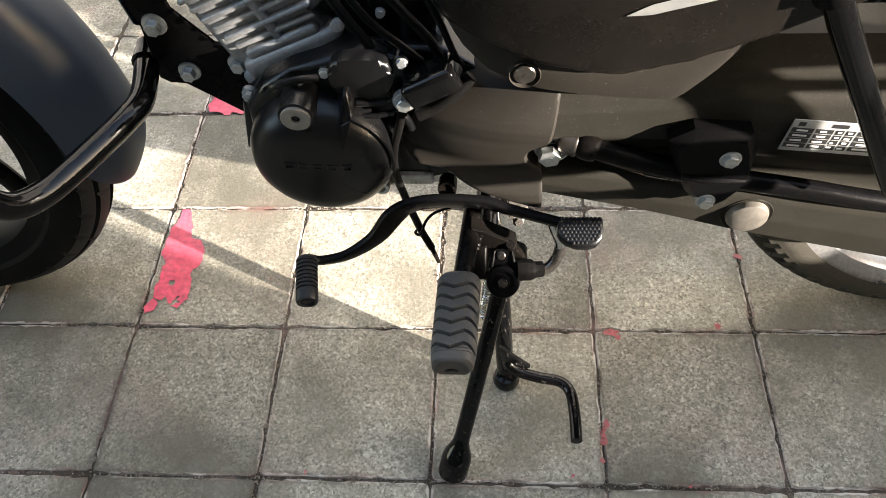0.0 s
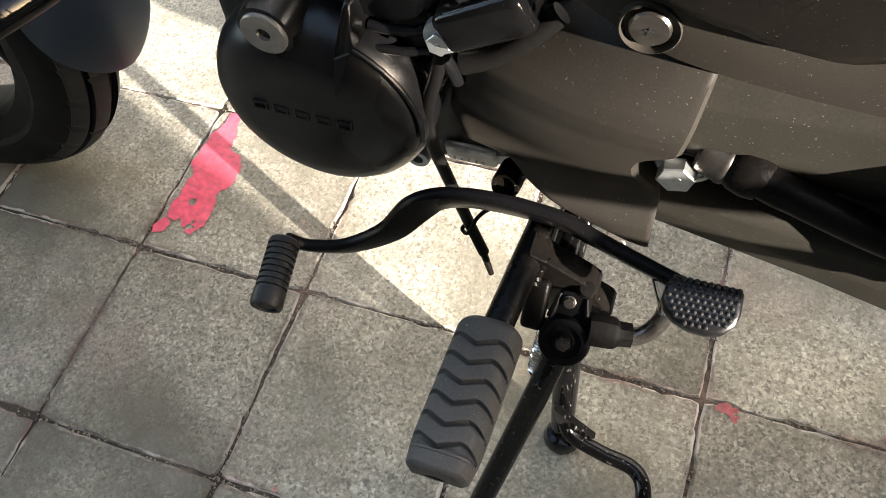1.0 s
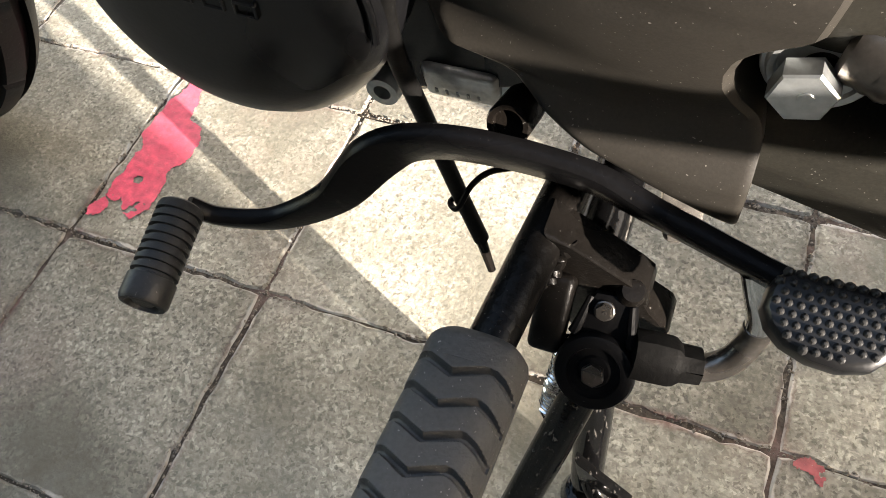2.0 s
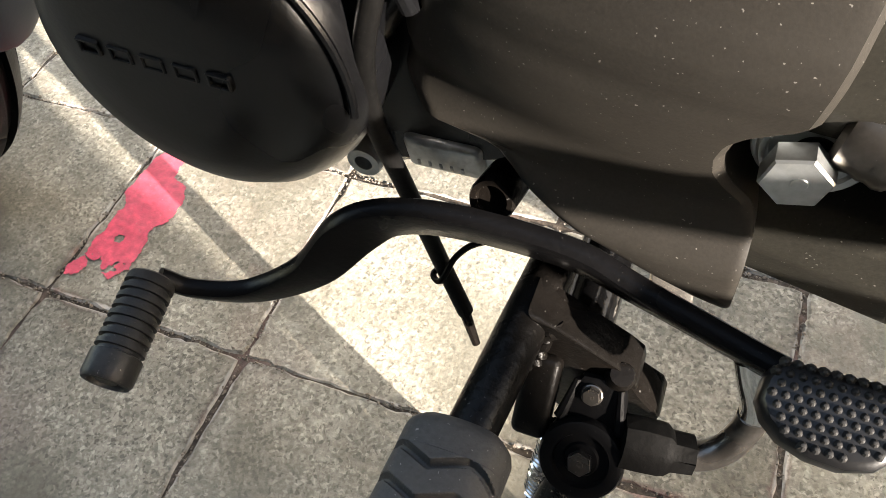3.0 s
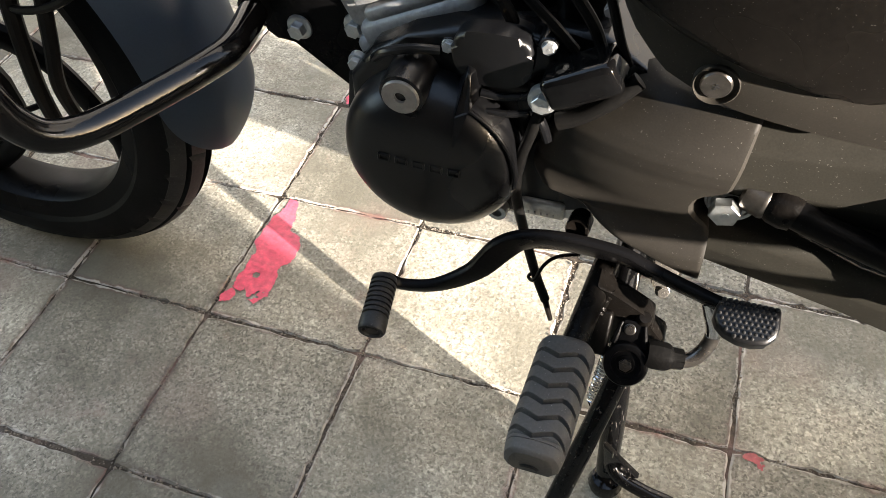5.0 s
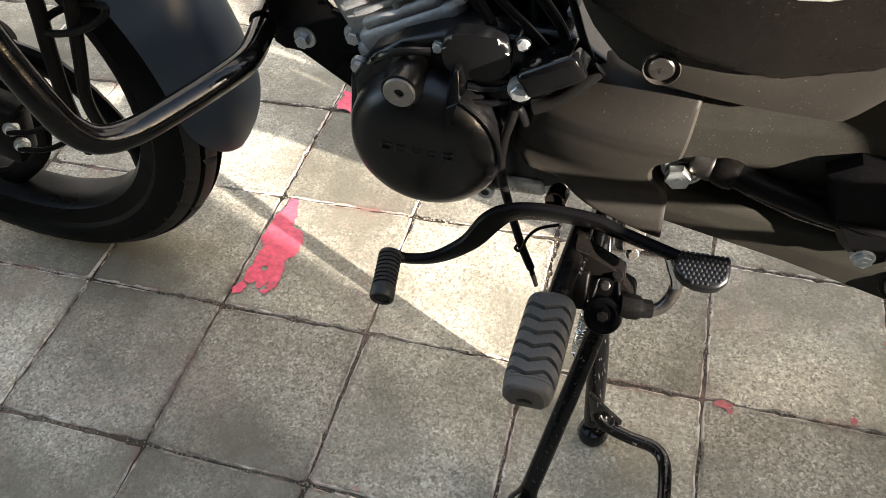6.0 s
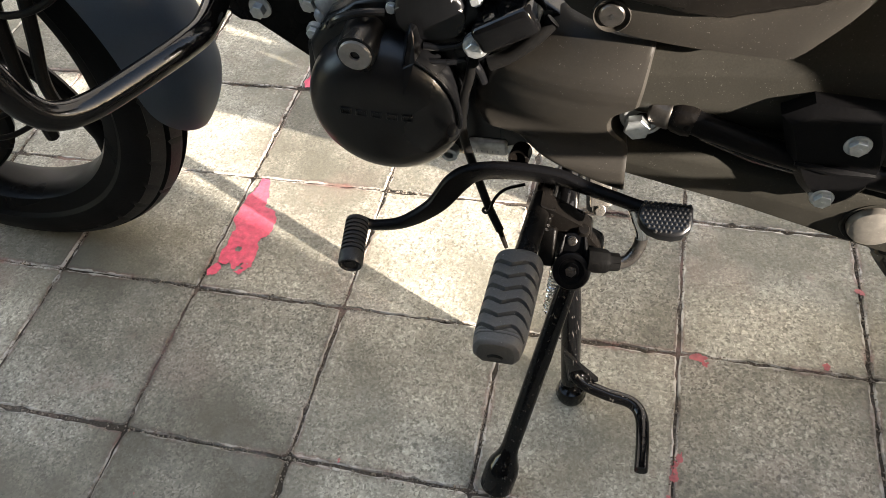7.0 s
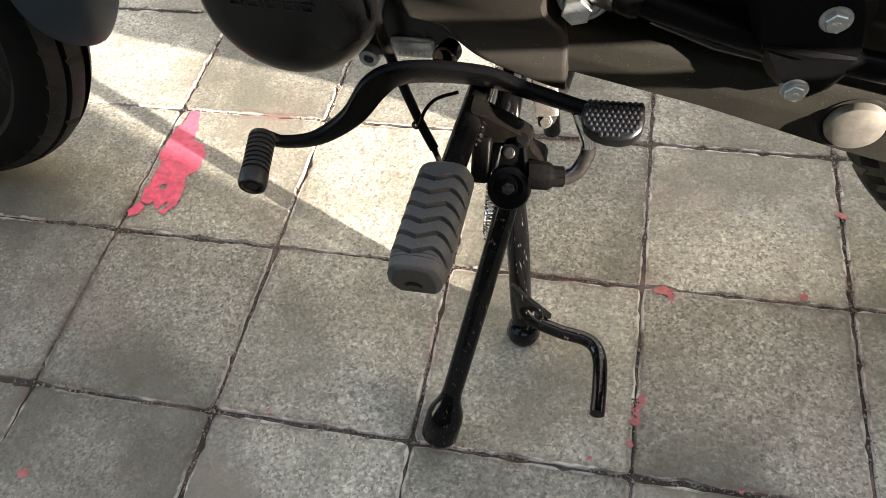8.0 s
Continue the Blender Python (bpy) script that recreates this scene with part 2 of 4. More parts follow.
def smooth_path(pts, steps=6):
    """Catmull-Rom through the points."""
    p = [Vector(q) for q in pts]
    p = [2 * p[0] - p[1]] + p + [2 * p[-1] - p[-2]]
    out = []
    for a, b, c, d in zip(p, p[1:], p[2:], p[3:]):
        for k in range(steps):
            t = k / steps
            out.append(0.5 * (2 * b + (c - a) * t + (2 * a - 5 * b + 4 * c - d) * t * t + (3 * b - a - 3 * c + d) * t ** 3))
    return out + [p[-2]]


def sweep(bm, path, radius, sides=12, flat=1.0, up=None, material_index=0):
    """A tube along a path; radius a number or a list along it; flat squashes it along its second axis."""
    path = [Vector(p) for p in path]
    radii = radius if isinstance(radius, (list, tuple)) else [radius] * len(path)
    ref = Vector(up) if up else None
    rings, side = [], None
    for i, p in enumerate(path):
        d = (path[min(i + 1, len(path) - 1)] - path[max(i - 1, 0)]).normalized()
        if ref:
            side = d.cross(ref).normalized()
        else:
            side = (side - d * side.dot(d)).normalized() if side else d.orthogonal().normalized()
        other = d.cross(side)
        rings.append([bm.verts.new(p + radii[i] * (math.cos(a) * side + flat * math.sin(a) * other)) for a in [2 * math.pi * k / sides for k in range(sides)]])
    faces = []
    for a, b in zip(rings, rings[1:]):
        for k in range(sides):
            faces.append(bm.faces.new((a[k], a[(k + 1) % sides], b[(k + 1) % sides], b[k])))
    faces.append(bm.faces.new(rings[0][::-1]))
    faces.append(bm.faces.new(rings[-1]))
    for f in faces:
        f.material_index = material_index
    return bm


def flat_bar(bm, path, heights, thick, up=(0, 1, 0), soft=0.28):
    """A forged bar along a path: a rounded rectangle, heights across the path, thick along up."""
    path = [Vector(p) for p in path]
    ref, rings = Vector(up), []
    for i, p in enumerate(path):
        d = (path[min(i + 1, len(path) - 1)] - path[max(i - 1, 0)]).normalized()
        side = d.cross(ref).normalized()
        other = side.cross(d)
        h, t = heights[i] / 2, thick / 2
        c = soft * thick
        ring = [(h, t - c), (h - 0.3 * c, t - 0.3 * c), (h - c, t), (-h + c, t), (-h + 0.3 * c, t - 0.3 * c), (-h, t - c), (-h, -t + c), (-h + 0.3 * c, -t + 0.3 * c), (-h + c, -t), (h - c, -t), (h - 0.3 * c, -t + 0.3 * c), (h, -t + c)]
        rings.append([bm.verts.new(p + side * a + other * b) for a, b in ring])
    n = len(rings[0])
    for a, b in zip(rings, rings[1:]):
        for k in range(n):
            bm.faces.new((a[k], a[(k + 1) % n], b[(k + 1) % n], b[k]))
    bm.faces.new(rings[0][::-1])
    bm.faces.new(rings[-1])
    return bm


def lathe(bm, centre, axis, profile, sides=32, material_index=0, wobble=None):
    """Turns (along, radius) pairs about an axis through centre; radius 0 closes an end."""
    axis = Vector(axis).normalized()
    u = axis.orthogonal().normalized()
    v = axis.cross(u)
    centre = Vector(centre)
    rings = []
    for j, (h, r) in enumerate(profile):
        if r <= 0:
            rings.append([bm.verts.new(centre + axis * h)])
        else:
            ring = []
            for k in range(sides):
                a = 2 * math.pi * k / sides
                rr = r + (wobble(j, k) if wobble else 0.0)
                ring.append(bm.verts.new(centre + axis * h + rr * (math.cos(a) * u + math.sin(a) * v)))
            rings.append(ring)
    for a, b in zip(rings, rings[1:]):
        for k in range(sides):
            k2 = (k + 1) % sides
            if len(a) == 1 and len(b) > 1:
                f = bm.faces.new((a[0], b[k], b[k2]))
            elif len(b) == 1:
                f = bm.faces.new((a[k], a[k2], b[0]))
            else:
                f = bm.faces.new((a[k], a[k2], b[k2], b[k]))
            f.material_index = material_index
    return bm


def slab(bm, outline, y0, y1, bevel=0.003, segments=2):
    """A plate: an outline in x and z, from y0 (the near face) back to y1, its near edge rounded."""
    near = [bm.verts.new((x, y0, z)) for x, z in outline]
    far = [bm.verts.new((x, y1, z)) for x, z in outline]
    front = bm.faces.new(near)
    bm.faces.new(far[::-1])
    for i in range(len(outline)):
        j = (i + 1) % len(outline)
        bm.faces.new((near[j], near[i], far[i], far[j]))
    if bevel:
        bmesh.ops.bevel(bm, geom=list(front.edges), offset=bevel, segments=segments, profile=0.5, affect="EDGES")
    return bm


def block(bm, m, size, bevel=0.002, segments=2):
    """A box of that size at the pose m, its edges rounded."""
    made = bmesh.ops.create_cube(bm, size=1.0, matrix=m @ Matrix.Diagonal((*size, 1)))
    if bevel:
        edges = list({e for v in made["verts"] for e in v.link_edges})
        bmesh.ops.bevel(bm, geom=edges, offset=bevel, segments=segments, profile=0.5, affect="EDGES")
    return bm


def shell(fn, nu, nv, back):
    """A moulded panel: fn(u, v) gives its near surface, and its rim runs back to y = back."""
    bm = bmesh.new()
    grid = [[bm.verts.new(fn(i / nu, j / nv)) for j in range(nv + 1)] for i in range(nu + 1)]
    for i in range(nu):
        for j in range(nv):
            bm.faces.new((grid[i][j], grid[i + 1][j], grid[i + 1][j + 1], grid[i][j + 1]))
    rim = [grid[i][0] for i in range(nu + 1)] + [grid[nu][j] for j in range(1, nv + 1)]
    rim += [grid[i][nv] for i in range(nu - 1, -1, -1)] + [grid[0][j] for j in range(nv - 1, 0, -1)]
    rear = [bm.verts.new((v.co.x, max(back, v.co.y + 0.001), v.co.z)) for v in rim]
    for i in range(len(rim)):
        j = (i + 1) % len(rim)
        bm.faces.new((rim[i], rim[j], rear[j], rear[i]))
    return bm


def curve_through(pairs):
    """A smooth-stepped line through (position, value) pairs."""
    def at(q):
        if q <= pairs[0][0]:
            return pairs[0][1]
        for (a, p), (b, r) in zip(pairs, pairs[1:]):
            if q <= b:
                return p + (r - p) * (q - a) / (b - a)
        return pairs[-1][1]
    return at


def turn_to(axis):
    return Vector(axis).to_track_quat("Z", "Y").to_euler()


HEX = {}


def bolt(parent, at, axis=(0, -1, 0), size=0.006, washer=1.55, height=0.9, mat=None, name="bolt", spin=0.0):
    """A hexagon bolt on a washer; at is on the seat, axis points out of it."""
    key = (size, washer, height, mat.name if mat else "")
    if key not in HEX:
        bm = bmesh.new()
        if washer:
            lathe(bm, (0, 0, 0), (0, 0, 1), [(-0.004, size * washer), (0, size * washer), (size * 0.22, size * washer * 0.96), (size * 0.3, size * washer * 0.85), (size * 0.3, 0)], 20)
        h0, h1 = size * 0.25, size * (0.3 + height)
        lathe(bm, (0, 0, 0), (0, 0, 1), [(h0, size), (h1 - size * 0.08, size), (h1, size * 0.93), (h1, 0)], 6)
        lathe(bm, (size * 0.1, 0, 0), (0, 0, 1), [(h1 - 0.0002, size * 0.26), (h1 + 0.0003, size * 0.22), (h1 + 0.0002, size * 0.1), (h1 + 0.0001, 0)], 12)
        HEX[key] = mesh_of(name, bm, mat or ZINC, 25)
    ob = place(name, HEX[key], parent, at, (turn_to(axis).to_matrix() @ Matrix.Rotation(radians(spin), 3, "Z")).to_euler())
    return ob

# ---- the setting ----
bm = bmesh.new()
bmesh.ops.create_grid(bm, x_segments=8, y_segments=8, size=60.0)
bmesh.ops.translate(bm, verts=bm.verts[:], vec=(0, 0, -0.0022))
ground = part("ground", bm, GROUT)
tagged(ground, "dirty mortar bed between square grey concrete pavers", "ground", kind="structure")

# a wall added beyond the view, whose edge keeps the low sun off the near pavers
edge = Vector((-0.071, 0.396, 0)) + 3.0 * Vector((0.92, -0.40, 0))
bm = bmesh.new()
block(bm, pose(edge.x - 0.15, edge.y - 4.0, 3.0), (0.3, 8.0, 6.0), 0.01)
tagged(part("wall_east", bm, WALLCON), "unseen plain grey wall placed to shade the near pavers", "wall", kind="structure")
# unseen pale wall, added to bounce sunlight onto the shaded pavers
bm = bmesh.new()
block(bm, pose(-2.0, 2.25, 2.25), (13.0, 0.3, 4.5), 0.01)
tagged(part("wall_north", bm, WALLPALE), "unseen plain pale wall added to bounce sunlight into the shade", "wall", kind="structure")
# unseen dark wall, added to cut the sky light on the near side
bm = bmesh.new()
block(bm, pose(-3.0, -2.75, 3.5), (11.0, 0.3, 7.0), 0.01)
tagged(part("wall_south", bm, WALLDARK), "unseen plain dark brown wall added to block sky light", "wall", kind="structure")
# unseen low wall, added so its top limits how far the sun reaches
bm = bmesh.new()
block(bm, pose(edge.x - 0.15, edge.y + 4.001, 0.358), (0.3, 8.0, 0.716), 0.01)
tagged(part("wall_low", bm, WALLCON), "unseen plain low grey wall added to cut the low sun", "wall", kind="structure")

# ---- motorcycle ----
YC = 0.465
bike = empty("motorcycle", (0.0, YC, 0.0), "black commuter motorcycle parked on its stands on grey pavers", "motorcycle")

# engine: crankcase with the round generator cover
bm = bmesh.new()
slab(bm, [(-0.168, 0.345), (-0.158, 0.400), (-0.143, 0.412), (-0.062, 0.456), (0.000, 0.464), (0.030, 0.464), (0.060, 0.440), (0.095, 0.420), (0.100, 0.340), (0.070, 0.316), (0.005, 0.300), (-0.030, 0.285), (-0.120, 0.285)], 0.402, 0.56, 0.006)
crankcase = part("crankcase", bm, ENGINE, bike)

bm = bmesh.new()
lathe(bm, (-0.0845, 0, 0.3635), (0, -1, 0), [(-0.410, 0.0670), (-0.384, 0.0685), (-0.377, 0.0680), (-0.370, 0.0660), (-0.363, 0.0620), (-0.3565, 0.0550), (-0.3525, 0.0470), (-0.3502, 0.0370), (-0.3490, 0.0200), (-0.3487, 0)], 72)
cover = part("generator_cover", bm, ENGINE, bike, "round satin black generator cover", 50)
# maker's mark, drawn as plain raised bars
for k in range(5):
    bm = bmesh.new()
    m_mark = pose(-0.0840 + (k - 2) * 0.0130, 0.3491, 0.3755 - 0.0009 * (k - 2), 0, 4, 0)
    for x, z, w, h in ((-0.0040, 0, 0.0014, 0.0062), (0.0040, 0, 0.0014, 0.0062), (0, 0.0026, 0.0090, 0.0013), (0, -0.0026, 0.0090, 0.0013)):
        block(bm, m_mark @ pose(x, 0, z), (w, 0.0022, h), 0.0004, 1)
    part("raised_mark", bm, ENGINE, cover)

bm = bmesh.new()
lathe(bm, (-0.0945, 0, 0.4285), (0, -1, 0), [(-0.420, 0.0175), (-0.364, 0.0165), (-0.357, 0.0155), (-0.3565, 0.0135), (-0.357, 0)], 32)
boss = part("inspection_boss", bm, ENGINE, crankcase)
bm = bmesh.new()
lathe(bm, (-0.0945, 0, 0.4285), (0, -1, 0), [(-0.362, 0.0132), (-0.3550, 0.0132), (-0.3542, 0.0124), (-0.3544, 0.0042), (-0.3585, 0.0040), (-0.3585, 0)], 32)
part("inspection_cap", bm, CAPGREY, crankcase, "dull metal cap with a hexagon socket")

# casting above the round cover: shoulder, bean-shaped lid, wedge rib and webs
bm = bmesh.new()
slab(bm, [(-0.150, 0.380), (-0.148, 0.412), (-0.128, 0.437), (-0.100, 0.452), (-0.068, 0.463), (-0.030, 0.468), (0.000, 0.462), (0.010, 0.440), (0.008, 0.415), (-0.004, 0.385), (-0.020, 0.360), (-0.090, 0.350)], 0.3880, 0.41, 0.007, 3)
part("casting_shoulder", bm, ENGINE, crankcase)
bm = bmesh.new()
oval = [2 * math.pi * k / 40 for k in range(40)]
slab(bm, [(-0.0385 + (0.027 + 0.003 * math.sin(a)) * math.copysign(abs(math.cos(a)) ** 0.7, math.cos(a)), 0.4495 + 0.0205 * math.copysign(abs(math.sin(a)) ** 0.8, math.sin(a))) for a in oval], 0.3800, 0.395, 0.0045, 3)
part("timing_lid", bm, ENGINE, crankcase)
bm = bmesh.new()
wedge = [[bm.verts.new(p) for p in row] for row in (((-0.0555, 0.3860, 0.4440), (-0.0490, 0.3860, 0.4400), (-0.0460, 0.3860, 0.4200), (-0.0660, 0.3860, 0.4200)), ((-0.0530, 0.3720, 0.4440), (-0.0500, 0.3720, 0.4430), (-0.0480, 0.3590, 0.4230), (-0.0580, 0.3560, 0.4180)), ((-0.0535, 0.3700, 0.4420), (-0.0510, 0.3700, 0.4410), (-0.0560, 0.3480, 0.3990), (-0.0590, 0.3480, 0.3980)))]
for a, b in zip(wedge, wedge[1:]):
    for k in range(4):
        bm.faces.new((a[k], a[(k + 1) % 4], b[(k + 1) % 4], b[k]))
bm.faces.new(wedge[2])
bmesh.ops.bevel(bm, geom=bm.edges[:], offset=0.0010, segments=2, profile=0.5, affect="EDGES")
part("wedge_rib", bm, ENGINE, crankcase)
for pts, r in (([(-0.046, 0.3790, 0.4240), (-0.030, 0.3800, 0.4225), (-0.014, 0.3820, 0.4260), (-0.011, 0.3840, 0.4360)], 0.0030), ([(-0.044, 0.3740, 0.4130), (-0.028, 0.3770, 0.4110), (-0.014, 0.3800, 0.4120)], 0.0026), ([(-0.012, 0.3820, 0.4150), (-0.004, 0.3800, 0.4050), (0.000, 0.3820, 0.3900)], 0.0036), ([(-0.124, 0.3850, 0.4340), (-0.112, 0.3790, 0.4450), (-0.092, 0.3790, 0.4510), (-0.076, 0.3850, 0.4480)], 0.0034)):
    bm = bmesh.new()
    sweep(bm, smooth_path(pts, 6), r, 10)
    part("casting_rib", bm, ENGINE, crankcase)
bm = bmesh.new()
sweep(bm, [Vector((-0.052 + 0.0685 * 0.97 * math.sin(a), 0.3640, 0.3635 + 0.0)) + Vector((-0.0325, 0, 0.0685 * 0.955 * math.cos(a))) for a in [0.50 + 0.11 * k for k in range(12)]], 0.0016, 8)
part("cover_lip", bm, ENGINE, cover)
bm = bmesh.new()
lathe(bm, (-0.0690, 0.402, 0.4500), (0, -1, 0), [(0, 0.0085), (0.012, 0.0080), (0.014, 0.0068), (0.014, 0)], 18)
part("bolt_boss", bm, ENGINE, crankcase)
bm = bmesh.new()
lathe(bm, (-0.0040, 0.402, 0.4620), (0, -1, 0), [(0, 0.0075), (0.014, 0.0070), (0.016, 0.006), (0.016, 0)], 18)
part("bolt_boss", bm, ENGINE, crankcase)
bolt(crankcase, (-0.003, 0.374, 0.4300), (0, -1, 0.1), 0.0066)
bolt(crankcase, (-0.003, 0.386, 0.4620), (0, -1, 0.2), 0.0040, 1.3)
bolt(crankcase, (-0.070, 0.388, 0.4510), (0, -1, 0.2), 0.0040, 1.3)
bolt(crankcase, (-0.147, 0.402, 0.415), (0, -1, 0), 0.0052, 1.3)
bolt(crankcase, (-0.160, 0.430, 0.372), (0, -1, 0), 0.0055)

# connector box on the side of the engine
bm = bmesh.new()
block(bm, pose(0.022, 0.375, 0.452, 0, -28, 0), (0.050, 0.03, 0.024), 0.006, 4)
part("connector_box", bm, GLOSS, crankcase)
bm = bmesh.new()
sweep(bm, smooth_path([(0.008, 0.37, 0.418), (0.022, 0.372, 0.424), (0.040, 0.374, 0.438), (0.055, 0.38, 0.452)]), 0.006)
part("breather_pipe", bm, DARKRUB, crankcase)

# lower engine foot with the stamped plate
bm = bmesh.new()
block(bm, pose(-0.0045, 0.404, 0.299, 10, 0, 0), (0.036, 0.008, 0.022), 0.0036, 3)
block(bm, pose(0.000, 0.425, 0.2955, 0, 0, 0), (0.052, 0.040, 0.016), 0.004)
foot = part("engine_foot", bm, BRIGHTALU, crankcase, "bare cast aluminium engine foot")
bm = bmesh.new()
for row in range(2):
    for k in range(5):
        block(bm, pose(-0.015 + k * 0.0050, 0.3999 - row * 0.0013, 0.3035 - row * 0.0072, 10, 0, 0), (0.0012, 0.0006, 0.0030), 0.0)
part("stamped_marks", bm, ALU, foot)
bm = bmesh.new()
lathe(bm, (-0.040, 0, 0.293), (0, -1, 0), [(-0.43, 0.0085), (-0.395, 0.0085), (-0.393, 0.0078), (-0.393, 0.0042), (-0.399, 0.0036), (-0.400, 0)], 20)
part("drain_plug", bm, ZINC, crankcase)

# finned cylinder, leaning forward
axis_c, along_c = Vector((-0.40, 0, 0.917)), Vector((0.917, 0, 0.40))
base_c = Vector((-0.1086, 0.492, 0.4172))
bm = bmesh.new()
m_cyl = Matrix.Translation(base_c) @ Matrix((along_c, Vector((0, 1, 0)), axis_c)).transposed().to_4x4()
block(bm, m_cyl @ pose(0, 0, 0.075), (0.108, 0.108, 0.17), 0.010, 3)
cylinder = part("cylinder", bm, ALU, bike, "grey cast aluminium cylinder with cooling fins")
bm = bmesh.new()
block(bm, m_cyl @ pose(0.010, -0.004, 0.016), (0.104, 0.122, 0.022), 0.007, 3)
part("base_flange", bm, ALU, cylinder)
bm = bmesh.new()
block(bm, m_cyl @ pose(0.006, -0.006, 0.030), (0.078, 0.112, 0.012), 0.005, 3)
part("lower_fin", bm, ALU, cylinder)
bm = bmesh.new()
block(bm, m_cyl @ pose(-0.040, -0.050, 0.002), (0.024, 0.026, 0.028), 0.007, 3)
part("stud_boss", bm, ALU, cylinder)
bm = bmesh.new()
block(bm, m_cyl @ pose(0.006, -0.052, 0.090), (0.010, 0.016, 0.130), 0.004, 3)
part("centre_rib", bm, ALU, cylinder)
for k in range(10):
    bm = bmesh.new()
    w = 0.088 + 0.0030 * k
    block(bm, m_cyl @ pose(0.052 - w / 2, 0, 0.042 + k * 0.0118), (w, 0.120 + 0.003 * (k % 2), 0.0056), 0.0026, 3)
    part("fin", bm, ALU, cylinder)

# front engine hanger plates with zinc bolts
bm = bmesh.new()
slab(bm, [(-0.262, 0.540), (-0.242, 0.460), (-0.247, 0.398), (-0.238, 0.391), (-0.222, 0.392), (-0.171, 0.347), (-0.158, 0.352), (-0.152, 0.380), (-0.148, 0.425), (-0.166, 0.432), (-0.183, 0.436), (-0.212, 0.474), (-0.222, 0.540)], 0.444, 0.450, 0.0015)
hanger = part("engine_hanger", bm, LEVER, bike, "black steel engine hanger plate")
for x, z, s in ((-0.230, 0.460, 0.0072), (-0.215, 0.406, 0.0068), (-0.165, 0.415, 0.0066), (-0.166, 0.360, 0.0050)):
    bolt(hanger, (x, 0.444, z), (0, -1, 0), s, 1.6, 1.1)
bm = bmesh.new()
sweep(bm, [Vector((-0.262, 0.50, 0.43)), Vector((-0.30, 0.50, 0.70))], 0.018, 16)
part("down_tube", bm, GLOSS, bike)

# crash bar
bm = bmesh.new()
sweep(bm, smooth_path([(-0.258, 0.470, 0.416), (-0.254, 0.447, 0.415), (-0.243, 0.395, 0.418), (-0.249, 0.366, 0.419), (-0.271, 0.320, 0.419), (-0.290, 0.282, 0.421), (-0.303, 0.259, 0.430), (-0.312, 0.249, 0.447), (-0.319, 0.246, 0.470), (-0.334, 0.247, 0.520), (-0.352, 0.252, 0.590), (-0.370, 0.26, 0.66)], 6), 0.0115, 18)
crash = part("crash_bar", bm, GLOSS, bike, "bent gloss black crash bar")
bm = bmesh.new()
sweep(bm, [Vector((-0.2535, 0.456, 0.4150)), Vector((-0.2525, 0.444, 0.4150))], 0.0150, 16)
block(bm, pose(-0.232, 0.450, 0.402, 0, 30, 0), (0.045, 0.006, 0.018), 0.002)
part("clamp", bm, GLOSS, crash)

# front wheel
FX, FY, FR = -0.672, 0.478, 0.305


def wheel(parent, cx, cy, cz, r, half, rim_mat, spoke_n, tread_groove, name, wall=0.062, rubber=(TYRE, TREAD)):
    bm = bmesh.new()
    w = half
    prof = [(-w * 0.70, r - wall - 0.012), (-w * 0.90, r - wall - 0.002)]
    for deg, deep in ((-97, 0), (-84, 0), (-74, 0), (-72, 0.0005), (-69, 0.0005), (-67, 0), (-62, 0), (-60, -0.0016), (-58, 0), (-50, 0), (-41, 0), (-38.5, 0), (-38, 0.006), (-31.5, 0.006), (-31, 0), (-20, 0), (-9, 0), (-8.5, 0.006)):
        prof.append((w * math.sin(radians(deg)), r - 1.25 * w + 1.25 * w * math.cos(radians(deg)) - deep))
    prof += [(-h, q) for h, q in prof[::-1]]
    n = len(prof)

    def sipe(j, k):
        m = min(j, n - 1 - j)
        if tread_groove == "road":
            return -0.0045 if m in (9, 10, 11) and k % 11 == 0 else -0.0040 if m in (16, 17) and k % 22 == 4 else 0.0
        return (-0.0105 if (k + (0 if j < n / 2 else 2)) % 4 == 0 and 7 < m < 14 else 0.0) + (-0.006 if k % 8 == 3 and m > 15 else 0.0)
    lathe(bm, (cx, cy, cz), (0, 1, 0), prof, 396 if tread_groove == "road" else 288, 0, sipe)
    for f in bm.faces:
        c = f.calc_center_median() - Vector((cx, cy, cz))
        if abs(c.y) < w * 0.86 and math.hypot(c.x, c.z) > r - 1.25 * w + 1.25 * w * math.cos(math.asin(min(1.0, abs(c.y) / w))) - 0.003:
            f.material_index = 1
    hub = part(name, bm, list(rubber), parent, "", 30)
    bm = bmesh.new()
    ri = r - wall
    lathe(bm, (cx, cy, cz), (0, 1, 0), [(-0.030, ri - 0.022), (-0.036, ri - 0.008), (-0.039, ri + 0.004), (-0.035, ri + 0.006), (-0.030, ri), (0.030, ri), (0.035, ri + 0.006), (0.039, ri + 0.004), (0.036, ri - 0.008), (0.030, ri - 0.022), (0.018, ri - 0.028), (-0.018, ri - 0.028), (-0.030, ri - 0.022)], 96)
    rim = part("rim", bm, rim_mat, hub)
    bm = bmesh.new()
    lathe(bm, (cx, cy, cz), (0, 1, 0), [(-0.05, 0), (-0.05, 0.022), (-0.02, 0.032), (0.02, 0.032), (0.05, 0.022), (0.05, 0)], 32)
    part("hub", bm, rim_mat, hub)
    for k in range(spoke_n):
        a = 2 * math.pi * k / spoke_n - radians(37)
        c = Vector((cx, cy, cz))
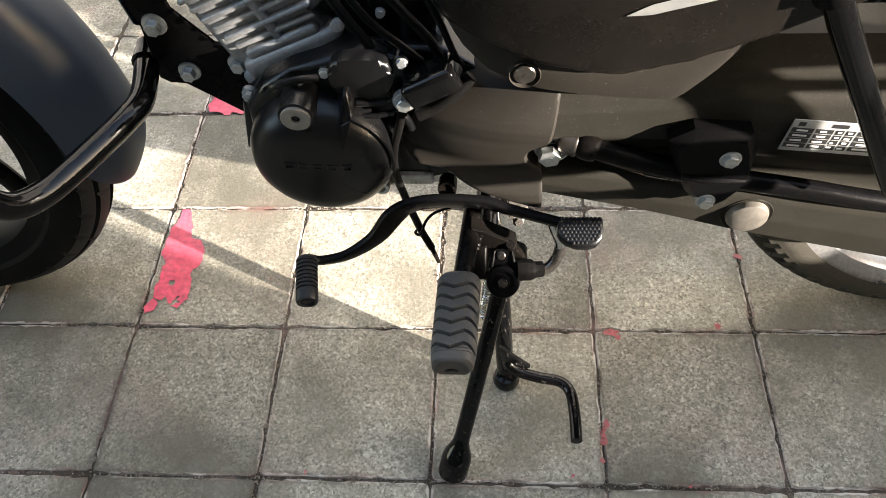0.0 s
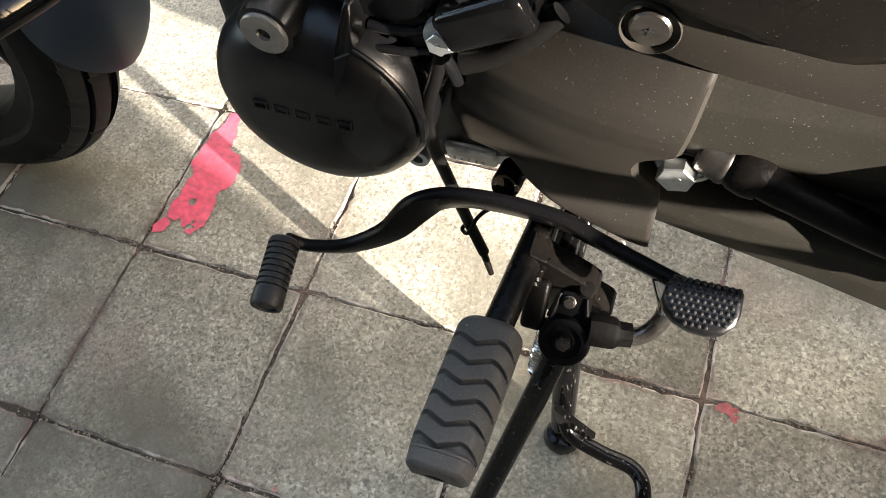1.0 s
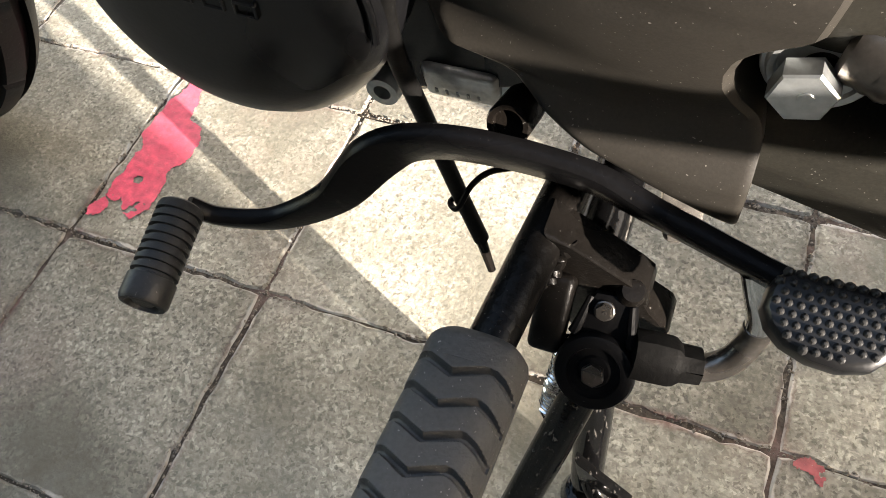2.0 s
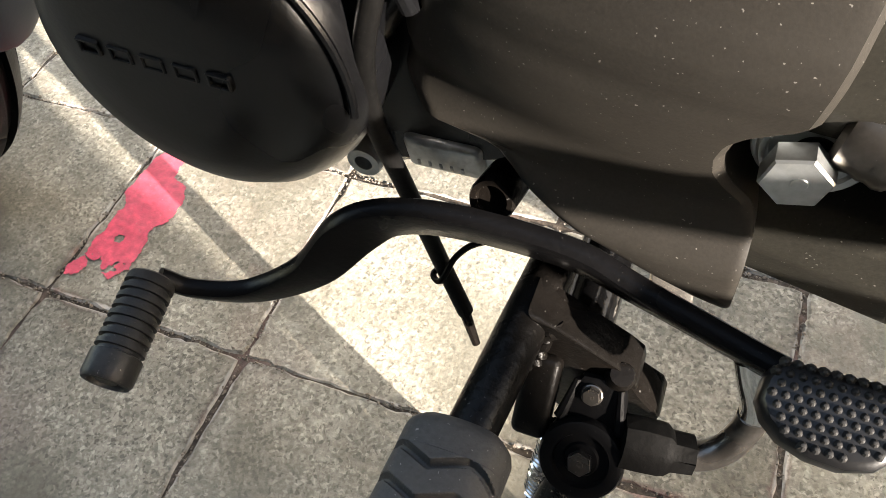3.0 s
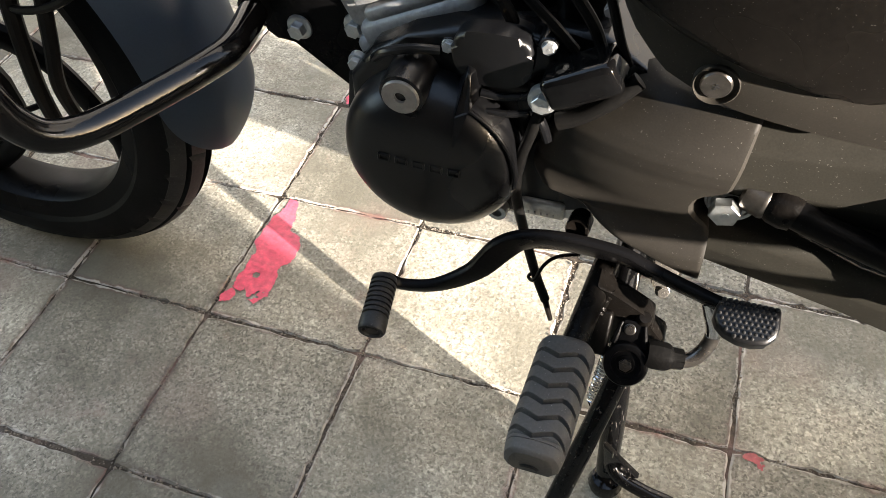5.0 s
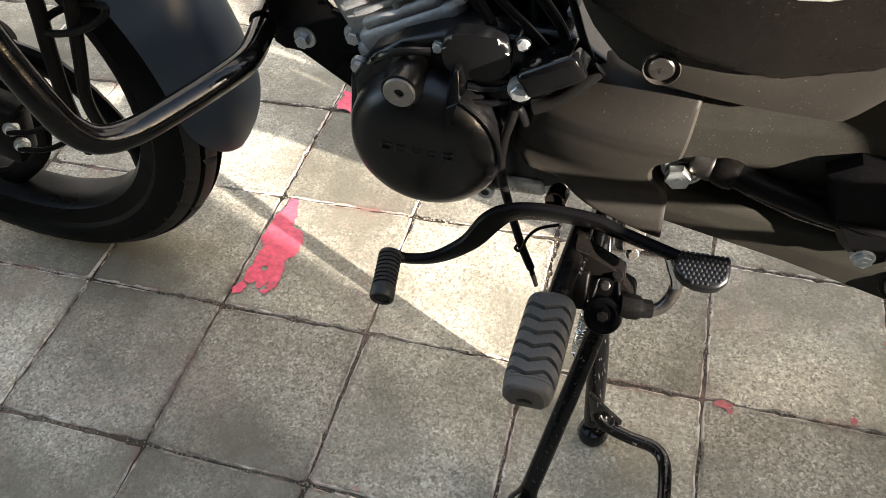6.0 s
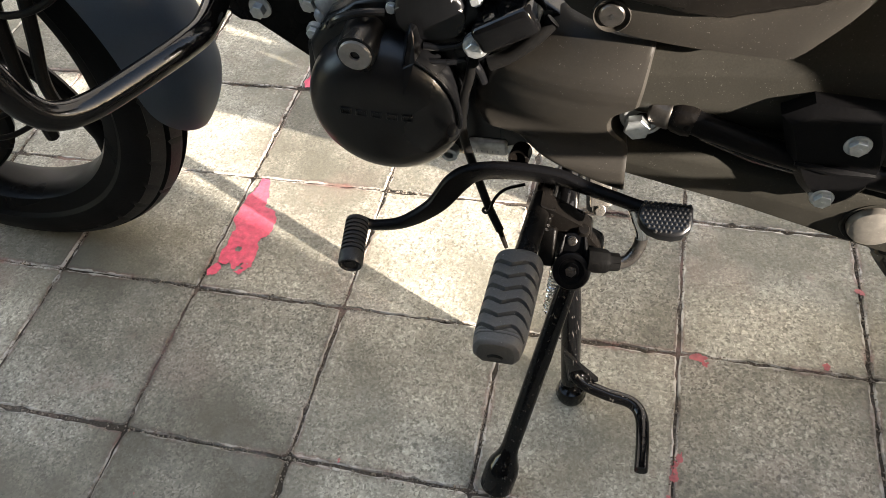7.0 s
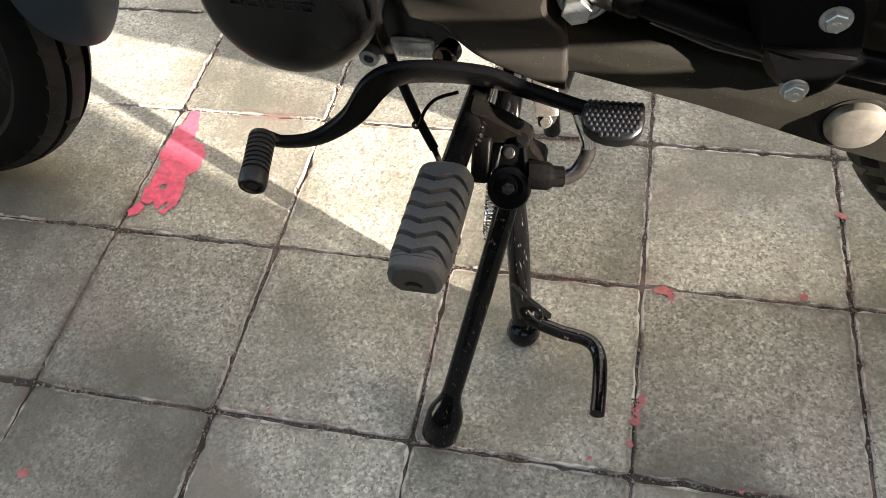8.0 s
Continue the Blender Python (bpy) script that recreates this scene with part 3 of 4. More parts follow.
        sweep_path = [c + q * Vector((math.cos(a + w), 0, math.sin(a + w))) for q, w in ((0.030, radians(52)), (0.080, radians(44)), (0.125, radians(30)), (0.165, radians(15)), (ri - 0.02, 0.0))]
        bm = bmesh.new()
        sweep(bm, smooth_path(sweep_path, 4), [0.020] * 4 + [0.017] * 4 + [0.015] * 4 + [0.015] * 4 + [0.022], 10, 0.6, (0, 1, 0))
        part("spoke", bm, rim_mat, hub)
    return hub


front_wheel = wheel(bike, FX, FY, FR, FR, 0.042, RIMBLACK, 5, "road", "front_wheel")
rear_wheel = wheel(bike, 0.622, 0.465, 0.306, 0.300, 0.042, RIMSILVER, 6, "knobby", "rear_wheel", 0.052, (SIDEWALL, TYRE))

# front fender over the tyre
def fender_point(u, v):
    a = radians(-13.0 + 128.0 * u)
    s = 2 * v - 1
    ratio = math.sqrt(max(0.02, 1 - max(0.0, 1 - u / 0.12) ** 2.2))
    width = 0.064 * ratio
    r = 0.359 - ratio ** 2 * (0.048 * abs(s) ** 3.0 + 0.004 * s * s) - 0.022 * max(0.0, 1 - u / 0.10) ** 1.5
    return Vector((FX + r * math.cos(a), FY + width * s, FR + r * math.sin(a)))


bm = bmesh.new()
nu, nv = 60, 16
outer = [[bm.verts.new(fender_point((i / nu) ** 1.7, j / nv)) for j in range(nv + 1)] for i in range(nu + 1)]
for i in range(nu):
    for j in range(nv):
        bm.faces.new((outer[i][j], outer[i + 1][j], outer[i + 1][j + 1], outer[i][j + 1]))
bmesh.ops.solidify(bm, geom=bm.faces[:], thickness=0.003)
part("front_fender", bm, FENDER, bike, "satin black front fender, tinted with reflected sky blue, over the tyre")

# fork leg, caliper and hoses
bm = bmesh.new()
sweep(bm, [Vector((-0.655, 0.405, 0.29)), Vector((-0.600, 0.405, 0.44)), Vector((-0.50, 0.405, 0.72))], [0.022, 0.022, 0.020], 18)
fork = part("fork_leg", bm, LEVER, bike)
bm = bmesh.new()
block(bm, pose(-0.604, 0.412, 0.272, 0, 20, 0), (0.06, 0.035, 0.085), 0.008)
caliper = part("brake_caliper", bm, LEVER, bike, "black cast brake caliper")
for x, z in ((-0.5715, 0.2830), (-0.5705, 0.2595)):
    bolt(caliper, (x, 0.394, z), (0.5, -0.8, 0.2), 0.0055)
for pts, r in (([(-0.44, 0.41, 0.56), (-0.464, 0.412, 0.441), (-0.480, 0.412, 0.38), (-0.498, 0.415, 0.31), (-0.52, 0.43, 0.23)], 0.0078),
               ([(-0.39, 0.41, 0.56), (-0.424, 0.412, 0.445), (-0.446, 0.412, 0.38), (-0.467, 0.413, 0.323), (-0.485, 0.43, 0.26)], 0.0068),
               ([(-0.5715, 0.388, 0.2830), (-0.545, 0.398, 0.281), (-0.515, 0.42, 0.285)], 0.0032),
               ([(-0.5705, 0.388, 0.2595), (-0.54, 0.398, 0.256), (-0.505, 0.42, 0.266)], 0.0032)):
    bm = bmesh.new()
    sweep(bm, smooth_path(pts, 8), r, 10)
    part("brake_hose", bm, DARKRUB, bike)
bm = bmesh.new()
ring = [Vector((-0.431 + 0.041 * math.cos(a), 0.412 + 0.006 * math.sin(a), 0.4235 + 0.010 * math.sin(a) + 0.0125 * math.cos(a))) for a in [2 * math.pi * k / 24 for k in range(25)]]
sweep(bm, ring, 0.0038, 8)
part("hose_guide", bm, DARKRUB, bike)

# rear sprocket cover: moulded panel that turns under and flares again
sx0 = curve_through([(0.306, 0.107), (0.317, 0.080), (0.328, 0.056), (0.340, 0.034), (0.345, 0.022), (0.348, -0.004), (0.354, -0.012), (0.372, -0.013), (0.395, -0.004), (0.410, 0.005), (0.425, 0.025), (0.437, 0.044), (0.446, 0.062)])
sx1 = curve_through([(0.306, 0.1190), (0.340, 0.1185), (0.347, 0.1170), (0.353, 0.1140), (0.359, 0.1080), (0.366, 0.1038), (0.374, 0.1028), (0.382, 0.1045), (0.388, 0.1095), (0.3925, 0.1165), (0.396, 0.1225), (0.446, 0.1295)])
sy = curve_through([(0.306, 0.3575), (0.310, 0.3555), (0.316, 0.3548), (0.328, 0.3552), (0.333, 0.3580), (0.338, 0.3625), (0.344, 0.3655), (0.350, 0.3662), (0.356, 0.3650), (0.362, 0.3635), (0.368, 0.3618), (0.376, 0.3595), (0.390, 0.3558), (0.402, 0.3532), (0.410, 0.3525), (0.418, 0.3540), (0.428, 0.3590), (0.440, 0.3665), (0.446, 0.3715)])


def sprocket_point(u, v):
    z = 0.306 + 0.140 * v
    a, b = sx0(z), sx1(z)
    x = a + (b - a) * u
    roll = 0.010 * max(0.0, 1 - (x - a) / 0.012) ** 2 + 0.003 * max(0.0, 1 - (b - x) / 0.003) ** 2
    h = min(1.0, max(0.0, (z - 0.336) / 0.030))
    return Vector((x, sy(z) + roll * (0.35 + 0.65 * h) + (0.004 + 0.027 * h * h * (3 - 2 * h)) * (1 - u) ** 2.2, z))


part("sprocket_cover", shell(sprocket_point, 44, 60, 0.415), PANEL, bike, "dusty satin black plastic sprocket cover", 40)

# long chain case
cz0 = curve_through([(0.10, 0.306), (0.122, 0.300), (0.217, 0.273), (0.320, 0.237), (0.490, 0.188), (0.62, 0.165)])
cz1 = curve_through([(0.10, 0.450), (0.128, 0.452), (0.22, 0.465), (0.275, 0.482), (0.62, 0.478)])
cy = curve_through([(0.0, 0.392), (0.03, 0.379), (0.15, 0.373), (0.27, 0.372), (0.31, 0.376), (0.34, 0.389), (0.39, 0.390), (0.50, 0.375), (0.60, 0.370), (0.78, 0.370), (0.84, 0.379), (0.89, 0.380), (0.93, 0.386), (1.0, 0.392)])


def case_point(u, v):
    x = 0.106 + 0.40 * u
    return Vector((x, cy(v), cz0(x) + (cz1(x) - cz0(x)) * v))


chain_case = part("chain_case", shell(case_point, 50, 60, 0.43), CASE, bike, "glossy black full chain case", 40)

# swingarm: round arm, bracket and rear tube
bm = bmesh.new()
sweep(bm, smooth_path([(0.150, 0.392, 0.380), (0.154, 0.380, 0.3805), (0.162, 0.3690, 0.3780), (0.205, 0.3635, 0.3655), (0.243, 0.3615, 0.3550), (0.290, 0.3615, 0.3440), (0.36, 0.3605, 0.3300), (0.434, 0.360, 0.3130), (0.60, 0.362, 0.280)], 6), [0.0125] * 7 + [0.0100] * 8 + [0.0096] * 34, 20)
swing = part("swingarm", bm, LEVER, bike, "gloss black swingarm of round tube with a pressed bracket")
bm = bmesh.new()
sweep(bm, [Vector((0.172, 0.3720, 0.3610)), Vector((0.215, 0.3690, 0.3460)), Vector((0.252, 0.3670, 0.3370))], [0.0040, 0.0052, 0.0040], 10)
part("arm_rib", bm, GLOSS, swing)
bm = bmesh.new()
lathe(bm, (0.1570, 0.3720, 0.3775), (0.93, -0.30, -0.18), [(-0.0105, 0.0105), (-0.0095, 0.0118), (-0.004, 0.0138), (0.004, 0.0138), (0.010, 0.0118), (0.010, 0)], 24)
part("pivot_lug", bm, TUBE, swing, "dusty welded lug at the pivot")
bm = bmesh.new()
slab(bm, [(0.222, 0.399), (0.242, 0.412), (0.291, 0.408), (0.299, 0.388), (0.298, 0.359), (0.300, 0.338), (0.290, 0.322), (0.279, 0.313), (0.263, 0.318), (0.249, 0.333), (0.236, 0.357)], 0.350, 0.378, 0.007, 1)
part("bracket", bm, LEVER, swing, "dusty black pressed bracket")
bm = bmesh.new()
sweep(bm, [Vector((0.240, 0.3502, 0.360)), Vector((0.270, 0.3488, 0.3565)), Vector((0.297, 0.3502, 0.3535))], [0.0018, 0.0042, 0.0018], 6)
part("bracket_ridge", bm, LEVER, swing)
bm = bmesh.new()
lathe(bm, (0.1430, 0.3755, 0.3785), (0.93, -0.30, -0.10), [(-0.0110, 0.0095), (-0.0090, 0.0118), (-0.0060, 0.0124), (-0.0040, 0.0120), (-0.0010, 0.0126), (0.0010, 0.0122), (0.0035, 0.0128), (0.0060, 0.0122), (0.0080, 0.0100)], 48)
part("weld_bead", bm, DARKMETAL, swing, "dull scuffed weld bead")
bolt(swing, (0.277, 0.351, 0.382), (0, -1, 0), 0.0070, 1.4, 0.55)
bolt(swing, (0.268, 0.351, 0.326), (0, -1, 0), 0.0068, 1.35, 0.6)
bm = bmesh.new()
lathe(bm, (0.1268, 0, 0.3710), (0, -1, 0), [(-0.42, 0.0178), (-0.3765, 0.0178), (-0.3752, 0.0172), (-0.3750, 0.0160), (-0.3728, 0.0157), (-0.3722, 0.0150), (-0.3726, 0.0132), (-0.3740, 0.0125), (-0.3742, 0.006)], 40)
part("pivot_collar", bm, ZINC, swing)
bolt(swing, (0.1235, 0.3730, 0.3685), (0, -1, 0), 0.0104, 0, 0.72, ZINC, "pivot_bolt", 30)
# chromed inspection cap of the chain case
bm = bmesh.new()
lathe(bm, (0.322, 0, 0.278), (0, -1, 0), [(-0.39, 0.0255), (-0.374, 0.0255), (-0.3715, 0.0242), (-0.3725, 0.0215)], 32)
part("cap_seat", bm, CASE, chain_case)
bm = bmesh.new()
lathe(bm, (0.322, 0, 0.278), (0, -1, 0), [(-0.38, 0.0205), (-0.370, 0.0205), (-0.3665, 0.0190), (-0.3640, 0.0140), (-0.3630, 0.0070), (-0.3628, 0)], 32)
part("inspection_cap", bm, CAPMETAL, chain_case, "dull metal inspection cap")
# tyre information label: a printed table of lines that cannot be read
m_label = pose(0.3650, 0.3668, 0.3905, 0, 6.5, 0)
bm = bmesh.new()
block(bm, m_label, (0.084, 0.0012, 0.036), 0.0)
tyre_label = part("tyre_label", bm, SILVERINK, chain_case, "silver and black printed tyre information label")
rng = random.Random(3)
bm = bmesh.new()
for row, z in enumerate((0.0068, 0.0008, -0.0052, -0.0112)):
    for x, w in ((-0.0310, 0.0200), (-0.0120, 0.0160), (0.0010, 0.0080), (0.0105, 0.0090), (0.0290, 0.0255)):
        block(bm, m_label @ pose(x, -0.0007, z), (w - 0.0012, 0.0006, 0.0050), 0.0)
for x, w in ((-0.034, 0.006), (-0.001, 0.014), (0.030, 0.010)):
    block(bm, m_label @ pose(x, -0.0007, 0.0138), (w, 0.0006, 0.0042), 0.0)
part("printed_table", bm, BLACKINK, tyre_label)
bm = bmesh.new()
for row, z in enumerate((0.0068, 0.0008, -0.0052, -0.0112)):
    for x, w in ((-0.0310, 0.0130), (-0.0120, 0.0090), (0.0010, 0.0045), (0.0105, 0.0050), (0.0290, 0.0170)):
        block(bm, m_label @ pose(x - rng.uniform(0, 0.002), -0.0011, z + rng.uniform(-0.0005, 0.0005)), (w * rng.uniform(0.6, 1.0), 0.0006, 0.0017), 0.0)
part("printed_lines", bm, WHITE, tyre_label)

# rear shock absorber
bm = bmesh.new()
sweep(bm, [Vector((0.286, 0.331, 0.582)), Vector((0.309, 0.331, 0.540)), Vector((0.388, 0.333, 0.409)), Vector((0.418, 0.335, 0.360))], [0.0102, 0.0104, 0.0104, 0.0102], 24)
shock = part("rear_shock", bm, GLOSS, bike, "gloss black rear shock absorber")
bm = bmesh.new()
sweep(bm, [Vector((0.280, 0.331, 0.595)), Vector((0.297, 0.331, 0.562))], [0.0165, 0.0150], 20)
part("shock_collar", bm, LEVER, shock)
bm = bmesh.new()
block(bm, pose(0.345, 0.40, 0.548, 0, 35, 0), (0.05, 0.05, 0.02), 0.004)
part("mud_flap_bracket", bm, LEVER, shock)

# side fairing
fz0 = curve_through([(0.022, 0.548), (0.030, 0.530), (0.046, 0.500), (0.067, 0.477), (0.090, 0.467), (0.111, 0.461), (0.165, 0.454), (0.214, 0.450), (0.220, 0.453), (0.242, 0.479), (0.265, 0.515), (0.307, 0.533), (0.36, 0.560), (0.46, 0.60)])
fcr = curve_through([(0.022, 0.560), (0.030, 0.527), (0.071, 0.507), (0.109, 0.493), (0.165, 0.484), (0.217, 0.497), (0.258, 0.514), (0.307, 0.54), (0.46, 0.61)])


def fairing_point(u, v):
    x = 0.022 + 0.43 * u
    z = fz0(x) + (0.70 - fz0(x)) * v ** 1.5
    c = max(fcr(x), fz0(x) + 0.002)
    below = max(0.0, min(1.0, (z - fz0(x)) / (c - fz0(x))))
    if z < c:
        y = 0.352 - 0.005 * math.sin(below * math.pi / 2)
    else:
        h = z - c
        y = 0.347 - 0.010 * min(1.0, h / 0.006) - 0.016 * math.sin(min(1.0, h / 0.12) * math.pi / 2) + 0.5 * max(0.0, h - 0.10) ** 1.3
    return Vector((x, y + 0.010 * max(0.0, 1 - u * 14) ** 2 + 0.022 * max(0.0, 1 - u / 0.30) ** 2.0, z))


bm = shell(fairing_point, 64, 60, 0.40)
for f in bm.faces:
    c = f.calc_center_median()
    f.material_index = 1 if c.z > fcr(c.x) + 0.003 else 0
fairing = part("side_fairing", bm, [PANEL, PAINTED], bike, "black side fairing, gloss above and dusty satin below", 40)
bm = bmesh.new()
lathe(bm, (0.097, 0.004, 0.479), (0, -1, 0), [(-0.356, 0.0128), (-0.3455, 0.0128), (-0.3450, 0.0122), (-0.3480, 0.0112), (-0.3480, 0)], 28)
part("screw_cup", bm, PANEL, fairing)
bm = bmesh.new()
lathe(bm, (0.097, 0.004, 0.479), (0, -1, 0), [(-0.350, 0.0088), (-0.3462, 0.0088), (-0.3450, 0.0078), (-0.3447, 0)], 28)
screw = part("fairing_screw", bm, DARKMETAL, fairing, "zinc cross-head screw")
bm = bmesh.new()
block(bm, pose(0.097, 0.3487, 0.479, 0, 10, 0), (0.0040, 0.0008, 0.0010), 0.0)
block(bm, pose(0.097, 0.3486, 0.479, 0, 10, 0), (0.0010, 0.0008, 0.0040), 0.0)
part("cross_slot", bm, BLACKINK, screw)


def fairing_y(x, z):
    h = z - fcr(x)
    return 0.347 - 0.010 * min(1.0, h / 0.006) - 0.016 * math.sin(min(1.0, h / 0.12) * math.pi / 2) + 0.5 * max(0.0, h - 0.10) ** 1.3


bm = bmesh.new()
cols = []
for k in range(25):
    x = 0.162 + 0.100 * k / 24
    z0 = 0.5525 + 0.27 * (x - 0.162) - 0.004 * min(1.0, k / 4)
    w = 0.0095 * min(1.0, 0.04 + k / 4)
    cols.append([bm.verts.new((x, fairing_y(x, z) - 0.0012, z)) for z in (z0, z0 + w * 0.5, z0 + w)])
for p_, q_ in zip(cols, cols[1:]):
    for k in range(2):
        bm.faces.new((p_[k], q_[k], q_[k + 1], p_[k + 1]))
bmesh.ops.solidify(bm, geom=bm.faces[:], thickness=0.0005)
part("decal_stripe", bm, SILVERINK, fairing, "silver-grey decal stripe")

# heel-and-toe gear lever
lever_path = [(-0.110, 0.321, 0.273), (-0.098, 0.325, 0.2635), (-0.072, 0.333, 0.2625), (-0.043, 0.341, 0.2800), (-0.023, 0.350, 0.3035), (-0.006, 0.356, 0.3125), (0.022, 0.360, 0.3140), (0.062, 0.360, 0.3120), (0.089, 0.355, 0.3070), (0.140, 0.342, 0.3020)]
tall = [0.0115, 0.0120, 0.0140, 0.0185, 0.0235, 0.0245, 0.0240, 0.0215, 0.0160, 0.0130]
path = smooth_path(lever_path, 6)
rad = [tall[min(i // 6, 8)] + (tall[min(i // 6 + 1, 9)] - tall[min(i // 6, 8)]) * (i % 6) / 6 for i in range(len(path))]
bm = bmesh.new()
flat_bar(bm, path, rad, 0.0085, (0, 0.93, 0.37))
gear = part("gear_lever", bm, LEVER, bike, "black heel-and-toe gear lever")
bm = bmesh.new()
d = Vector((0.006, -0.046, -0.005)).normalized()
prof = [(0.000, 0.0), (0.000, 0.0085), (0.001, 0.0098)]
for k in range(8):
    prof += [(0.003 + k * 0.0042, 0.0105), (0.0052 + k * 0.0042, 0.0105), (0.0054 + k * 0.0042, 0.0088), (0.0068 + k * 0.0042, 0.0088)]
prof += [(0.037, 0.0108), (0.047, 0.0108), (0.0488, 0.0098), (0.049, 0.0078), (0.0465, 0.0072), (0.0465, 0.0050), (0.0480, 0.0045), (0.0480, 0.0)]
lathe(bm, (-0.109, 0.318, 0.277), d, prof, 28)
part("toe_rubber", bm, TOERUB, gear, "ribbed black rubber on the toe peg", 30)
# studded heel pad
bm = bmesh.new()
slab(bm, [(0.0005, 0.001), (0.000, -0.006), (0.003, -0.012), (0.009, -0.0170), (0.018, -0.0200), (0.028, -0.0205), (0.036, -0.0180), (0.0415, -0.0120), (0.0430, -0.005), (0.0425, 0.007), (0.039, 0.0090), (0.006, 0.0085), (0.002, 0.005)], -0.006, 0.006, 0.0035, 3)
me = mesh_of("heel_pad", bm, ENGINE, 30)
pad = place("heel_pad", me, gear, (0.1325, 0.332, 0.309), (radians(-70), 0, 0), "studded black rubber heel pad")
bm = bmesh.new()
lathe(bm, (0, 0, 0), (0, -1, 0), [(-0.0005, 0.0020), (0.0011, 0.0013), (0.0020, 0.0006), (0.0021, 0)], 8)
stud_mesh = mesh_of("stud", bm, TOERUB, 30)
for i in range(13):
    for j in range(9):
        x, z = 0.0015 + i * 0.0038 + (j % 2) * 0.0019, -0.0200 + j * 0.0034
        if 0.0030 < x < 0.0405 and -0.0175 < z < 0.0075 and (z > -0.005 or (x - 0.022) ** 2 / 0.00036 + (z + 0.005) ** 2 / 0.00016 < 1.0):
            stud = new("stud", stud_mesh)
            stud.parent, stud.location = pad, (x, -0.0052, z)
bm = bmesh.new()
lathe(bm, (0.0285, 0.3700, 0.3185), (0, -0.9, 0.43), [(-0.022, 0.0092), (-0.001, 0.0092), (0.001, 0.0084), (0.001, 0.0064), (-0.003, 0.0060), (-0.003, 0)], 24)
part("lever_pivot", bm, TUBE, gear)

# footpeg: chevron rubber on its stub, on a cross bar
bm = bmesh.new()
nx, ny = 40, 230
PEG = (0.020, 0.061, 0.200, 0.2965, 0.2870)


def peg_point(i, j):
    u, v = i / nx, j / ny
    y = PEG[2] + (PEG[3] - PEG[2]) * v
    wide = 0.0205 - 0.0028 * max(0.0, 1 - v * 4) ** 2 - 0.003 * max(0.0, 1 - v * 40) - 0.004 * max(0.0, 1 - (1 - v) * 16) ** 2
    s = 2 * u - 1
    crown = 0.0040 * (1 - s * s) - 0.010 * abs(s) ** 8
    if 0.10 < v < 0.86:
        ph = ((v - 0.165) / 0.665 * 5 + 0.40 * max(0.0, 1 - abs(s + 0.15) / 0.60) + 0.45 * max(0.0, (s - 0.45) / 0.55) ** 1.6) % 1.0
        if v < 0.165 and ph > 0.5:
            ph = 0.5
        groove = -0.0040 * max(0.0, 1 - (abs(ph - 0.10) / 0.115) ** 4) + 0.0014 * (1 - ph) * min(1.0, max(0.0, ph - 0.2) * 20)
        crown += groove if abs(s) < 0.97 else 0.0
    crown -= 0.0012 * max(0.0, 1 - abs(v - 0.13) / 0.012)
    return Vector((0.0415 - 0.004 * (1 - v) + wide * s, y, PEG[4] + 0.002 * (1 - v) + crown - 0.0025 * max(0.0, 1 - v * 30) ** 2 - 0.003 * max(0.0, 1 - (1 - v) * 18) ** 2))


top = [[bm.verts.new(peg_point(i, j)) for j in range(ny + 1)] for i in range(nx + 1)]
for i in range(nx):
    for j in range(ny):
        bm.faces.new((top[i][j], top[i + 1][j], top[i + 1][j + 1], top[i][j + 1]))
rim = [top[i][0] for i in range(nx + 1)] + [top[nx][j] for j in range(1, ny + 1)] + [top[i][ny] for i in range(nx - 1, -1, -1)] + [top[0][j] for j in range(ny - 1, 0, -1)]
mid = [bm.verts.new((v.co.x, v.co.y, PEG[4] - 0.017)) for v in rim]
cx, cyy = 0.039, 0.2475
base = [bm.verts.new((cx + (v.co.x - cx) * 0.8, cyy + (v.co.y - cyy) * 0.94, PEG[4] - 0.027)) for v in rim]
for i in range(len(rim)):
    j = (i + 1) % len(rim)
    bm.faces.new((rim[i], rim[j], mid[j], mid[i]))
    bm.faces.new((mid[i], mid[j], base[j], base[i]))
bm.faces.new(base)
peg = part("footpeg", bm, RUBBER, bike, "grey-black footpeg rubber with chevron ribs", 30)
bm = bmesh.new()
lathe(bm, (0.0370, 0.2025, 0.2690), (0, -1, -0.25), [(-0.004, 0.0085), (0.0015, 0.0080), (0.0022, 0.0055), (0.0005, 0.0050), (0.0005, 0)], 20)
part("peg_screw", bm, DARKRUB, peg)
bm = bmesh.new()
sweep(bm, [Vector((0.037, 0.212, 0.271)), Vector((0.0415, 0.288, 0.273)), Vector((0.045, 0.302, 0.277))], 0.0085, 14)
part("peg_stub", bm, TUBE, peg)
bm = bmesh.new()
sweep(bm, [Vector((0.0545, 0.376, 0.2885)), Vector((0.0505, 0.345, 0.2845)), Vector((0.0445, 0.296, 0.2780))], 0.0096, 24)
bar = part("peg_bar", bm, TUBE, bike, "dusty black footpeg cross bar")

# bracket, switch and pivot of the side stand
bm = bmesh.new()
slab(bm, [(0.052, 0.296), (0.063, 0.2905), (0.090, 0.2730), (0.0955, 0.2680), (0.0968, 0.2620), (0.0955, 0.2560), (0.1055, 0.2490), (0.1080, 0.2430), (0.1060, 0.2330), (0.098, 0.226), (0.066, 0.226), (0.055, 0.244)], 0.3400, 0.3570, 0.0018)
mount = part("stand_bracket", bm, TUBE, bike, "welded black bracket of the side stand")
bm = bmesh.new()
block(bm, pose(0.0600, 0.3300, 0.2560, -40, 0, 0), (0.0150, 0.0130, 0.0360), 0.0035, 3)
part("bracket_cheek", bm, TUBE, mount)
